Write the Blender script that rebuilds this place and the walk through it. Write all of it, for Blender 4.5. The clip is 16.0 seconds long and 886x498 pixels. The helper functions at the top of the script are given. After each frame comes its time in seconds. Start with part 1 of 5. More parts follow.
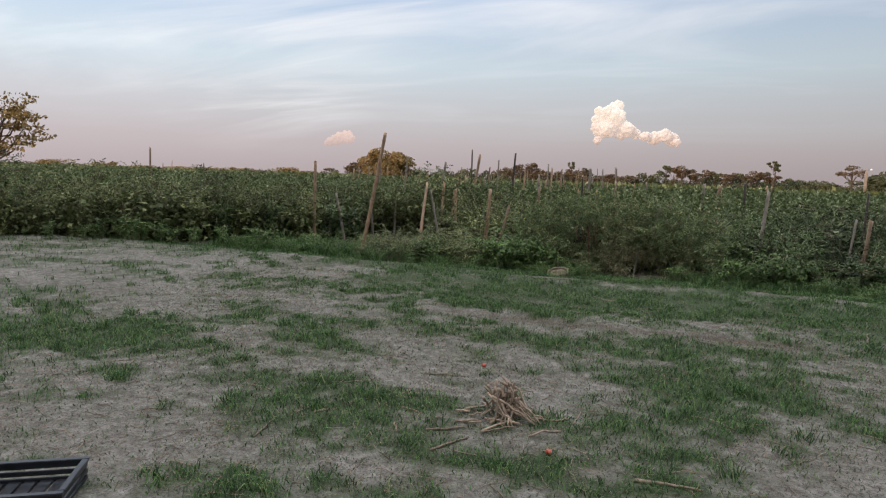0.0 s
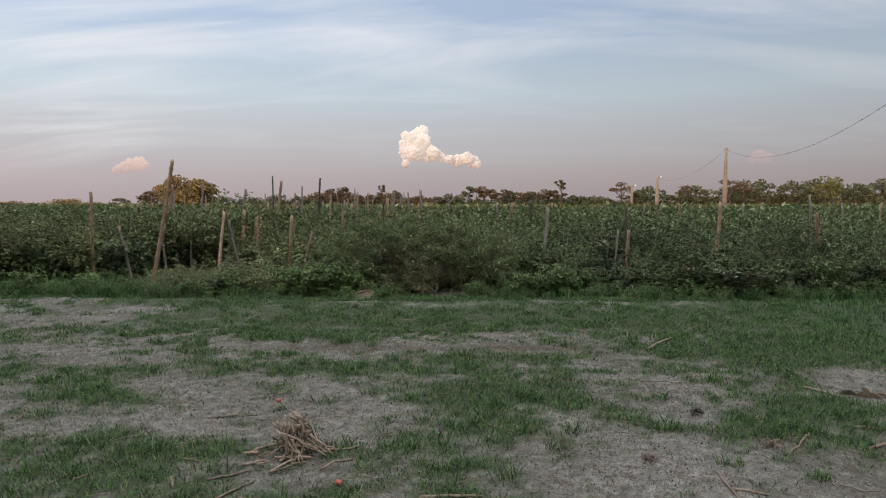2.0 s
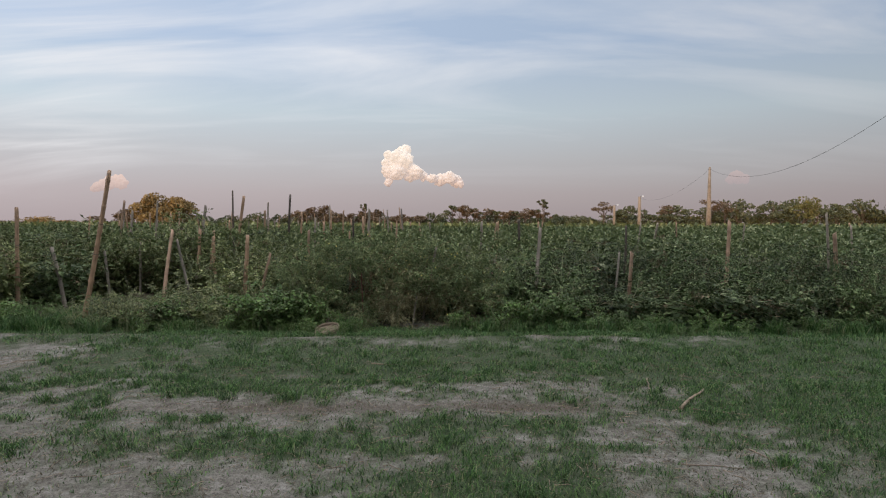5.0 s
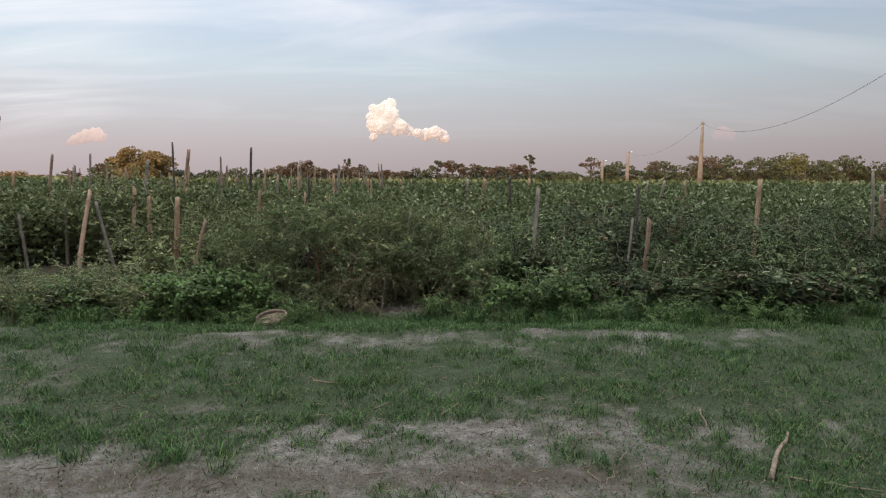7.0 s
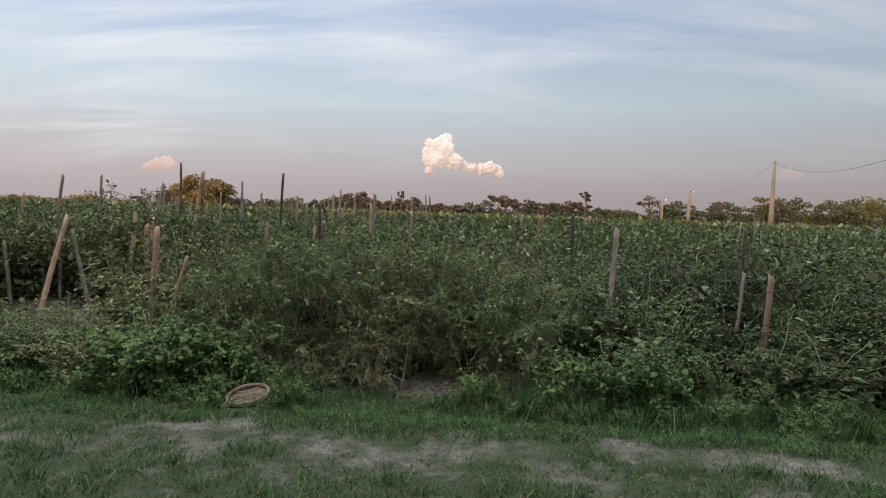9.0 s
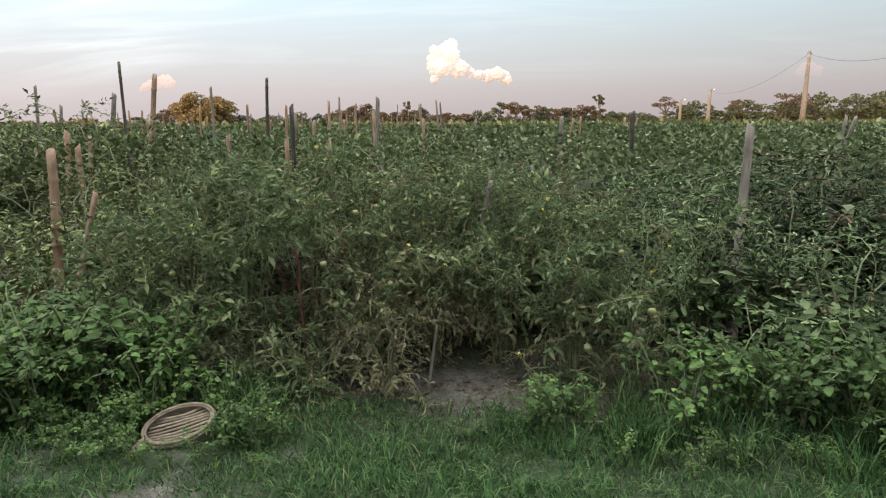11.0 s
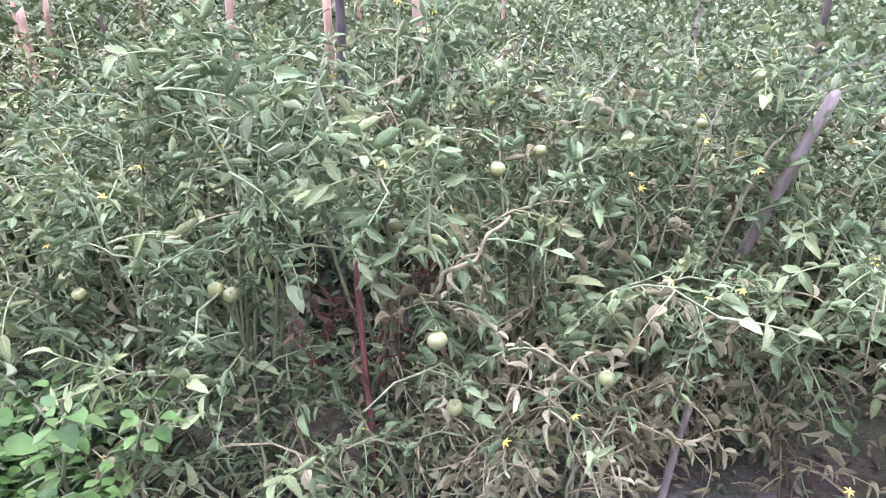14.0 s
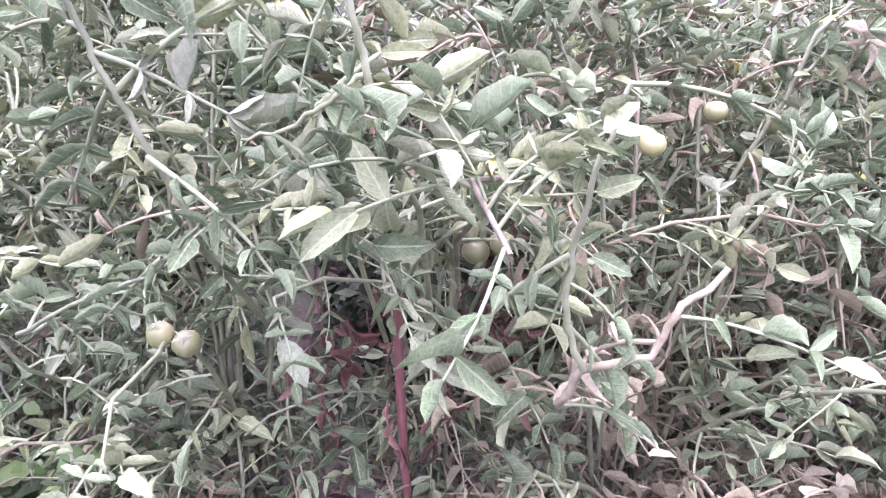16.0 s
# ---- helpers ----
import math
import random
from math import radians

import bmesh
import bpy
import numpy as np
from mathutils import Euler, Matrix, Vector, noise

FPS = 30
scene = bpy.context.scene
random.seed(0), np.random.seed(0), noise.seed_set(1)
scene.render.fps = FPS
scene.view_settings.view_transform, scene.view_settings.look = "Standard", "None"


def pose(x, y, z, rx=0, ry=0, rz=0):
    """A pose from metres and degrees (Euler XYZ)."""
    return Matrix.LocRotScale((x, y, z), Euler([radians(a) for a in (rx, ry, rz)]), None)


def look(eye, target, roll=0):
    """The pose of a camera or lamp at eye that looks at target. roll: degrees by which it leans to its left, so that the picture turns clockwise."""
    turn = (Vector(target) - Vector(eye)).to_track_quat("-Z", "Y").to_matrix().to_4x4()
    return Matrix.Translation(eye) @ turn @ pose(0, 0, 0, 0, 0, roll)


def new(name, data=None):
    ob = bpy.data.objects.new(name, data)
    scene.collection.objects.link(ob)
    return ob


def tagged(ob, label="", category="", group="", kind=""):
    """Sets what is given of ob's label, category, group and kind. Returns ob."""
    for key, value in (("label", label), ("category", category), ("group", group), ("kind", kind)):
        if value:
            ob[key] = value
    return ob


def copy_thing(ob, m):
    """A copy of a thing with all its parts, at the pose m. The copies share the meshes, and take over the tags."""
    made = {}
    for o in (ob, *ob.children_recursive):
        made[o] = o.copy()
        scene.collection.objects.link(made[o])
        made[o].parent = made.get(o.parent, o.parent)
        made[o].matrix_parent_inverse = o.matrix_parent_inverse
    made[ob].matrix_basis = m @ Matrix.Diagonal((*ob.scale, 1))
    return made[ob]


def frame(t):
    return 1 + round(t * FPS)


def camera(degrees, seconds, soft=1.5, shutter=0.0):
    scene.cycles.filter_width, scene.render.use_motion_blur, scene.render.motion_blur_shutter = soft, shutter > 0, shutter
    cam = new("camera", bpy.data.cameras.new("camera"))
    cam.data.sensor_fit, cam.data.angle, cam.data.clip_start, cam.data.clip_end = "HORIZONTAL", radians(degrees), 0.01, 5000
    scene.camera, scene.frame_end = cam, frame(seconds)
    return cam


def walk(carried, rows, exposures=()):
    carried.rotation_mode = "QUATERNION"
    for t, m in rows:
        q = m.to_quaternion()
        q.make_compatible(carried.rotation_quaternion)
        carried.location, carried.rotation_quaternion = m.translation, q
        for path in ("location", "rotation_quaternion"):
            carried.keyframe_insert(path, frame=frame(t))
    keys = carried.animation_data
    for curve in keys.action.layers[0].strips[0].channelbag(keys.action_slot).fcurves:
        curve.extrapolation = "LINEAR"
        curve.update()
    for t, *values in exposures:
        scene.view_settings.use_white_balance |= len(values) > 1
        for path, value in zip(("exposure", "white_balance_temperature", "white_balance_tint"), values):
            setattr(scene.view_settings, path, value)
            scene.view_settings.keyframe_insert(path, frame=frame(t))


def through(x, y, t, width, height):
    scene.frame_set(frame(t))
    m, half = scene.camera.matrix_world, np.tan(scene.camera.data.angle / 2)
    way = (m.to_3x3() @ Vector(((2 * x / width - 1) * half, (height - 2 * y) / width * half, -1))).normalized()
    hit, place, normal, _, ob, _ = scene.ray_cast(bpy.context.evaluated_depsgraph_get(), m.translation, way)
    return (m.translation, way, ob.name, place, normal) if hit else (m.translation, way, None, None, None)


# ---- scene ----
cam = camera(71.6, 16.0, soft=1.2)
PATH = [
    (0, (0.014, -0.02, 1.652), (-0.643, 1.855, 1.417), 1.9),
    (0.5, (0.082, 0.013, 1.659), (-0.333, 1.957, 1.44), 1.9),
    (1, (0.157, 0.021, 1.661), (-0.129, 1.99, 1.455), 1.1),
    (1.5, (0.203, 0.025, 1.673), (0.03, 2.01, 1.496), -0.5),
    (2, (0.244, 0.036, 1.678), (0.165, 2.029, 1.529), 0.0),
    (2.5, (0.257, 0.046, 1.681), (0.226, 2.041, 1.535), -0.2),
    (3, (0.211, 0.178, 1.656), (0.191, 2.168, 1.462), 0.3),
    (3.5, (0.171, 0.394, 1.658), (0.154, 2.391, 1.555), 1.9),
    (3.7, (0.166, 0.53, 1.663), (0.151, 2.528, 1.578), 0.9),
    (6, (0.375, 2.642, 1.66), (0.352, 4.64, 1.562), 0.1),
    (6.5, (0.407, 3.171, 1.704), (0.462, 5.162, 1.53), 2.3),
    (7, (0.377, 3.735, 1.724), (0.401, 5.722, 1.493), 0.3),
    (7.5, (0.473, 4.254, 1.697), (0.487, 6.248, 1.537), 0.9),
    (8, (0.511, 4.828, 1.735), (0.474, 6.817, 1.529), 3.3),
    (8.5, (0.462, 5.363, 1.735), (0.396, 7.352, 1.531), 1.5),
    (9, (0.461, 5.939, 1.716), (0.316, 7.93, 1.592), 1.9),
    (9.2, (0.459, 6.196, 1.732), (0.27, 8.18, 1.566), 0.1),
    (11.3, (-0.033, 8.575, 1.602), (-0.196, 10.526, 1.192), -0.3),
    (11.5, (-0.085, 8.698, 1.596), (-0.23, 10.653, 1.202), -0.7),
    (12, (-0.213, 9.203, 1.561), (-0.441, 11.167, 1.26), -2.0),
    (12.5, (-0.395, 9.671, 1.53), (-0.616, 11.626, 1.172), 0.4),
    (13, (-0.549, 10.028, 1.507), (-0.801, 11.957, 1.041), -0.5),
    (13.5, (-0.653, 10.457, 1.477), (-0.977, 12.335, 0.87), -0.7),
    (14, (-0.794, 10.765, 1.451), (-1.073, 12.592, 0.688), 0.1),
    (14.5, (-0.957, 11.004, 1.442), (-1.162, 12.777, 0.54), 1.9),
    (15, (-0.995, 11.244, 1.405), (-1.239, 13.007, 0.493), 1.5),
    (15.5, (-1.015, 11.438, 1.378), (-1.31, 13.139, 0.368), 2.1),
    (16, (-1.039, 11.445, 1.334), (-1.358, 13.153, 0.345), 2.0),
]
EXPOSURES = [(0.0, -0.02, 6500, 10), (2.0, -0.13, 6500, 10), (3.5, -0.13, 6500, 10), (6.0, -0.14, 6500, 10), (6.9, 0.06, 6500, 10), (7.5, -0.06, 6500, 10), (8.1, 0.05, 6500, 10), (8.6, 0.0, 6500, 10), (9.2, -0.10, 6500, 10), (11.3, 0.46, 6500, 5),
             (12.0, 0.36, 6500, 5), (13.0, 0.70, 6500, 4), (13.5, 1.15, 6200, 12), (14.0, 2.24, 5450, 36), (14.5, 2.45, 5450, 43), (15.2, 2.60, 5480, 52), (16.0, 2.60, 5480, 62)]
walk(cam, [(t, look(eye, target, roll)) for t, eye, target, roll in PATH], EXPOSURES)

# ---- world, sun ----
SUN_EL, SUN_AZ = 5.0, 205.0    # degrees; azimuth from +y, clockwise
world = bpy.data.worlds.new("dusk_sky")
scene.world = world
world.use_nodes = True


def wire(tree, a, b):
    tree.links.new(a, b)


def build_sky(w):
    t = w.node_tree
    t.nodes.clear()
    N = t.nodes.new
    out, bg = N("ShaderNodeOutputWorld"), N("ShaderNodeBackground")
    wire(t, bg.outputs[0], out.inputs[0])
    sky = N("ShaderNodeTexSky")
    sky.sky_type, sky.sun_disc = "NISHITA", False
    sky.sun_elevation, sky.sun_rotation = radians(SUN_EL), radians(SUN_AZ)
    sky.altitude, sky.air_density, sky.dust_density = 20, 1.0, 2.0
    scaled = N("ShaderNodeVectorMath")
    scaled.operation = "SCALE"
    scaled.inputs["Scale"].default_value = 0.12
    wire(t, sky.outputs[0], scaled.inputs[0])
    co, sep = N("ShaderNodeTexCoord"), N("ShaderNodeSeparateXYZ")
    wire(t, co.outputs["Generated"], sep.inputs[0])
    # thin high veil over the clear sky: pale above the haze, mauve at the horizon
    ramp = N("ShaderNodeValToRGB")
    wire(t, sep.outputs["Z"], ramp.inputs[0])
    e = ramp.color_ramp.elements
    e[0].position, e[0].color = 0.0, (0.43, 0.365, 0.38, 1)
    e[1].position, e[1].color = 1.0, (3.3, 3.27, 3.2, 1)
    for p, c in ((0.045, (0.475, 0.42, 0.445, 1)), (0.10, (0.53, 0.525, 0.56, 1)), (0.17, (0.57, 0.65, 0.72, 1)),
                 (0.27, (0.46, 0.57, 0.75, 1)), (0.42, (0.46, 0.57, 0.76, 1)), (0.55, (0.80, 0.86, 0.96, 1)), (0.72, (1.60, 1.63, 1.68, 1))):
        k = e.new(p)
        k.color = c
    veil = N("ShaderNodeMix")
    veil.data_type, veil.inputs[0].default_value = "RGBA", 0.88
    wire(t, scaled.outputs[0], veil.inputs[6])
    wire(t, ramp.outputs[0], veil.inputs[7])
    # cirrus streaks on a flat layer overhead
    add = N("ShaderNodeMath")
    add.operation, add.inputs[1].default_value = "ADD", 0.16
    wire(t, sep.outputs["Z"], add.inputs[0])
    cmb = N("ShaderNodeCombineXYZ")
    for k, ax in enumerate("XY"):
        d = N("ShaderNodeMath")
        d.operation = "DIVIDE"
        wire(t, sep.outputs[ax], d.inputs[0])
        wire(t, add.outputs[0], d.inputs[1])
        wire(t, d.outputs[0], cmb.inputs[k])
    mp = N("ShaderNodeMapping")
    mp.inputs["Rotation"].default_value = (0, 0, radians(24))
    mp.inputs["Scale"].default_value = (0.38, 1.05, 1)
    wire(t, cmb.outputs[0], mp.inputs[0])
    nz = N("ShaderNodeTexNoise")
    nz.inputs["Scale"].default_value, nz.inputs["Detail"].default_value = 1.5, 7
    nz.inputs["Roughness"].default_value, nz.inputs["Distortion"].default_value = 0.55, 0.55
    wire(t, mp.outputs[0], nz.inputs["Vector"])
    cr = N("ShaderNodeValToRGB")
    cr.color_ramp.elements[0].position, cr.color_ramp.elements[0].color = 0.48, (0, 0, 0, 1)
    cr.color_ramp.elements[1].position, cr.color_ramp.elements[1].color = 0.76, (0.85, 0.85, 0.85, 1)
    wire(t, nz.outputs["Fac"], cr.inputs[0])
    fade = N("ShaderNodeMapRange")
    fade.inputs[1].default_value, fade.inputs[2].default_value = 0.05, 0.26
    wire(t, sep.outputs["Z"], fade.inputs[0])
    mul = N("ShaderNodeMath")
    mul.operation = "MULTIPLY"
    wire(t, cr.outputs[0], mul.inputs[0])
    wire(t, fade.outputs[0], mul.inputs[1])
    mx = N("ShaderNodeMix")
    mx.data_type = "RGBA"
    mx.inputs[7].default_value = (0.84, 0.85, 0.88, 1)
    wire(t, mul.outputs[0], mx.inputs[0])
    wire(t, veil.outputs[2], mx.inputs[6])
    # a brighter bank of cirrus high in the north-west
    bd = N("ShaderNodeVectorMath")
    bd.operation = "DOT_PRODUCT"
    bd.inputs[1].default_value = Vector((-0.62, 0.86, 0.34)).normalized()
    wire(t, co.outputs["Generated"], bd.inputs[0])
    bf = N("ShaderNodeMapRange")
    bf.interpolation_type = "SMOOTHSTEP"
    bf.inputs[1].default_value, bf.inputs[2].default_value = 0.955, 1.0
    wire(t, bd.outputs["Value"], bf.inputs[0])
    bm_ = N("ShaderNodeMath")
    bm_.operation = "MULTIPLY"
    wire(t, bf.outputs[0], bm_.inputs[0])
    bn = N("ShaderNodeMapRange")
    bn.inputs[1].default_value, bn.inputs[2].default_value = 0.40, 0.66
    wire(t, nz.outputs["Fac"], bn.inputs[0])
    wire(t, bn.outputs[0], bm_.inputs[1])
    bank = N("ShaderNodeMix")
    bank.data_type = "RGBA"
    bank.inputs[7].default_value = (0.80, 0.79, 0.80, 1)
    wire(t, bm_.outputs[0], bank.inputs[0])
    wire(t, mx.outputs[2], bank.inputs[6])
    # the evening glow round the low sun, behind the walker
    sd = N("ShaderNodeVectorMath")
    sd.operation = "DOT_PRODUCT"
    sd.inputs[1].default_value = (math.sin(radians(SUN_AZ)) * 0.96, math.cos(radians(SUN_AZ)) * 0.96, 0.28)
    wire(t, co.outputs["Generated"], sd.inputs[0])
    gl = N("ShaderNodeMapRange")
    gl.interpolation_type = "SMOOTHSTEP"
    gl.inputs[1].default_value, gl.inputs[2].default_value = -0.1, 1.0
    wire(t, sd.outputs["Value"], gl.inputs[0])
    warm = N("ShaderNodeVectorMath")
    warm.operation = "SCALE"
    warm.inputs[0].default_value = (0.10, 0.09, 0.08)
    wire(t, gl.outputs[0], warm.inputs["Scale"])
    tot = N("ShaderNodeVectorMath")
    # the north-west side of the sky is lighter than the east
    side = N("ShaderNodeMapRange")
    side.inputs[1].default_value, side.inputs[2].default_value = -1.0, 1.0
    side.inputs[3].default_value, side.inputs[4].default_value = 1.40, 0.72
    wire(t, sep.outputs["X"], side.inputs[0])
    shade = N("ShaderNodeVectorMath")
    shade.operation = "SCALE"
    wire(t, bank.outputs[2], shade.inputs[0])
    wire(t, side.outputs[0], shade.inputs["Scale"])
    wire(t, shade.outputs[0], tot.inputs[0])
    wire(t, warm.outputs[0], tot.inputs[1])
    wire(t, tot.outputs[0], bg.inputs[0])
    bg.inputs[1].default_value = 1.0


build_sky(world)
sun_data = bpy.data.lights.new("sun", "SUN")
sun_data.energy, sun_data.angle, sun_data.color = 2.2, radians(1.0), (1.0, 0.62, 0.34)
sun = new("sun", sun_data)
_a, _e = radians(SUN_AZ), radians(SUN_EL)
sun.matrix_world = look((math.sin(_a) * 50, math.cos(_a) * 50, math.tan(_e) * 50), (0, 0, 0))

rng = np.random.default_rng(7)


# ---- materials ----
def nodes_of(name):
    m = bpy.data.materials.new(name)
    m.use_nodes = True
    t = m.node_tree
    return m, t, t.nodes["Principled BSDF"], t.nodes.new


def noise_node(t, N, scale, detail=4.0, rough=0.55, coords="Object"):
    co, n = N("ShaderNodeTexCoord"), N("ShaderNodeTexNoise")
    n.inputs["Scale"].default_value, n.inputs["Detail"].default_value, n.inputs["Roughness"].default_value = scale, detail, rough
    wire(t, co.outputs[coords], n.inputs["Vector"])
    return n


def ramp_node(t, N, source, stops):
    r = N("ShaderNodeValToRGB")
    e = r.color_ramp.elements
    e[0].position, e[0].color = stops[0][0], (*stops[0][1], 1)
    e[1].position, e[1].color = stops[-1][0], (*stops[-1][1], 1)
    for p, c in stops[1:-1]:
        k = e.new(p)
        k.color = (*c, 1)
    wire(t, source, r.inputs[0])
    return r


def mix_node(t, N, fac, a, b, blend="MIX"):
    m = N("ShaderNodeMix")
    m.data_type, m.blend_type = "RGBA", blend
    for sock, v in ((m.inputs[0], fac), (m.inputs[6], a), (m.inputs[7], b)):
        if isinstance(v, (int, float)):
            sock.default_value = v
        elif isinstance(v, tuple):
            sock.default_value = (*v, 1)
        else:
            wire(t, v, sock)
    return m.outputs[2]


def bump_node(t, N, p, height, strength, distance):
    b = N("ShaderNodeBump")
    b.inputs["Strength"].default_value, b.inputs["Distance"].default_value = strength, distance
    wire(t, height, b.inputs["Height"])
    wire(t, b.outputs[0], p.inputs["Normal"])


def leaf_mat(name, stops, mottle, per="object", through=0.14, rough=0.55, vary=0.0, gloss=0.30, veins=None):
    """Foliage: a colour for each leaf, mottled, partly translucent."""
    m, t, p, N = nodes_of(name)
    rnd = N("ShaderNodeObjectInfo").outputs["Random"] if per == "object" else N("ShaderNodeNewGeometry").outputs["Random Per Island"]
    base = ramp_node(t, N, rnd, stops)
    n1, n2 = noise_node(t, N, 55, 5), noise_node(t, N, 9, 3)
    mot = ramp_node(t, N, n1.outputs["Fac"], [(0.35, (0, 0, 0)), (0.75, (0.4, 0.4, 0.4))])
    col = mix_node(t, N, mot.outputs[0], base.outputs[0], mottle)
    if vary:
        own = ramp_node(t, N, N("ShaderNodeObjectInfo").outputs["Random"], [(0.0, (1 - vary, 1 - vary, 1 - vary)), (1.0, (1 + vary, 1 + vary, 1 + 0.7 * vary))])
        col = mix_node(t, N, 1.0, col, own.outputs[0], "MULTIPLY")
    m2 = ramp_node(t, N, n2.outputs["Fac"], [(0.3, (0.62, 0.62, 0.62)), (0.7, (1.3, 1.3, 1.3))])
    col = mix_node(t, N, 1.0, col, m2.outputs[0], "MULTIPLY")
    height = n1.outputs["Fac"]
    if veins:
        # pale midrib and slanting side veins, dry margin, dusty freckles
        ac, al = N("ShaderNodeAttribute"), N("ShaderNodeAttribute")
        ac.attribute_name, al.attribute_name = "across", "along"
        ph, sn = N("ShaderNodeMath"), N("ShaderNodeMath")
        ph.operation, sn.operation = "MULTIPLY_ADD", "SINE"
        k1 = N("ShaderNodeMath")
        k1.operation, k1.inputs[1].default_value = "MULTIPLY", 38.0
        wire(t, al.outputs["Fac"], k1.inputs[0])
        wire(t, ac.outputs["Fac"], ph.inputs[0])
        ph.inputs[1].default_value = -11.0
        wire(t, k1.outputs[0], ph.inputs[2])
        wire(t, ph.outputs[0], sn.inputs[0])
        side = ramp_node(t, N, sn.outputs[0], [(0.80, (0, 0, 0)), (1.0, (0.22, 0.22, 0.22))])
        rib = ramp_node(t, N, ac.outputs["Fac"], [(0.04, (0.55, 0.55, 0.55)), (0.13, (0, 0, 0))])
        mask = mix_node(t, N, 1.0, side.outputs[0], rib.outputs[0], "ADD")
        fine = noise_node(t, N, 240, 4, 0.65)
        freck = ramp_node(t, N, fine.outputs["Fac"], [(0.36, (0.80, 0.80, 0.78)), (0.5, (0.98, 0.98, 0.98)), (0.66, (1.15, 1.15, 1.13))])
        col = mix_node(t, N, 1.0, col, freck.outputs[0], "MULTIPLY")
        col = mix_node(t, N, mask, col, veins)
        rim = ramp_node(t, N, ac.outputs["Fac"], [(0.80, (0, 0, 0)), (1.0, (0.28, 0.28, 0.28))])
        col = mix_node(t, N, rim.outputs[0], col, (0.33, 0.31, 0.19))
        hm = N("ShaderNodeMath")
        hm.operation = "SUBTRACT"
        wire(t, fine.outputs["Fac"], hm.inputs[0])
        wire(t, mask, hm.inputs[1])
        height = hm.outputs[0]
    wire(t, col, p.inputs["Base Color"])
    p.inputs["Roughness"].default_value = rough
    p.inputs["Specular IOR Level"].default_value = gloss
    bump_node(t, N, p, height, 0.6 if veins else 0.6, 0.003 if veins else 0.005)
    tr, ms = N("ShaderNodeBsdfTranslucent"), N("ShaderNodeMixShader")
    wire(t, col, tr.inputs["Color"])
    ms.inputs[0].default_value = through
    out = t.nodes["Material Output"]
    wire(t, p.outputs[0], ms.inputs[1])
    wire(t, tr.outputs[0], ms.inputs[2])
    wire(t, ms.outputs[0], out.inputs[0])
    return m


def plain_mat(name, a, b, scale, rough=0.8, bump=0.3, dist=0.01, metal=0.0, stretch=None, spots=None):
    """Two tones of noise at two scales, with relief."""
    m, t, p, N = nodes_of(name)
    n1, n2 = noise_node(t, N, scale, 6, 0.6), noise_node(t, N, scale * 0.17, 3)
    if stretch:
        mp = N("ShaderNodeMapping")
        mp.inputs["Scale"].default_value = stretch
        wire(t, n1.inputs["Vector"].links[0].from_socket, mp.inputs[0])
        wire(t, mp.outputs[0], n1.inputs["Vector"])
    r = ramp_node(t, N, n1.outputs["Fac"], [(0.32, a), (0.68, b)])
    tone = ramp_node(t, N, n2.outputs["Fac"], [(0.3, (0.75, 0.75, 0.75)), (0.7, (1.15, 1.15, 1.15))])
    col = mix_node(t, N, 1.0, r.outputs[0], tone.outputs[0], "MULTIPLY")
    rnd = ramp_node(t, N, N("ShaderNodeObjectInfo").outputs["Random"], [(0.0, (0.8, 0.8, 0.82)), (1.0, (1.18, 1.15, 1.1))])
    col = mix_node(t, N, 1.0, col, rnd.outputs[0], "MULTIPLY")
    wire(t, col, p.inputs["Base Color"])
    p.inputs["Roughness"].default_value, p.inputs["Metallic"].default_value = rough, metal
    bump_node(t, N, p, n1.outputs["Fac"], bump, dist)
    return m


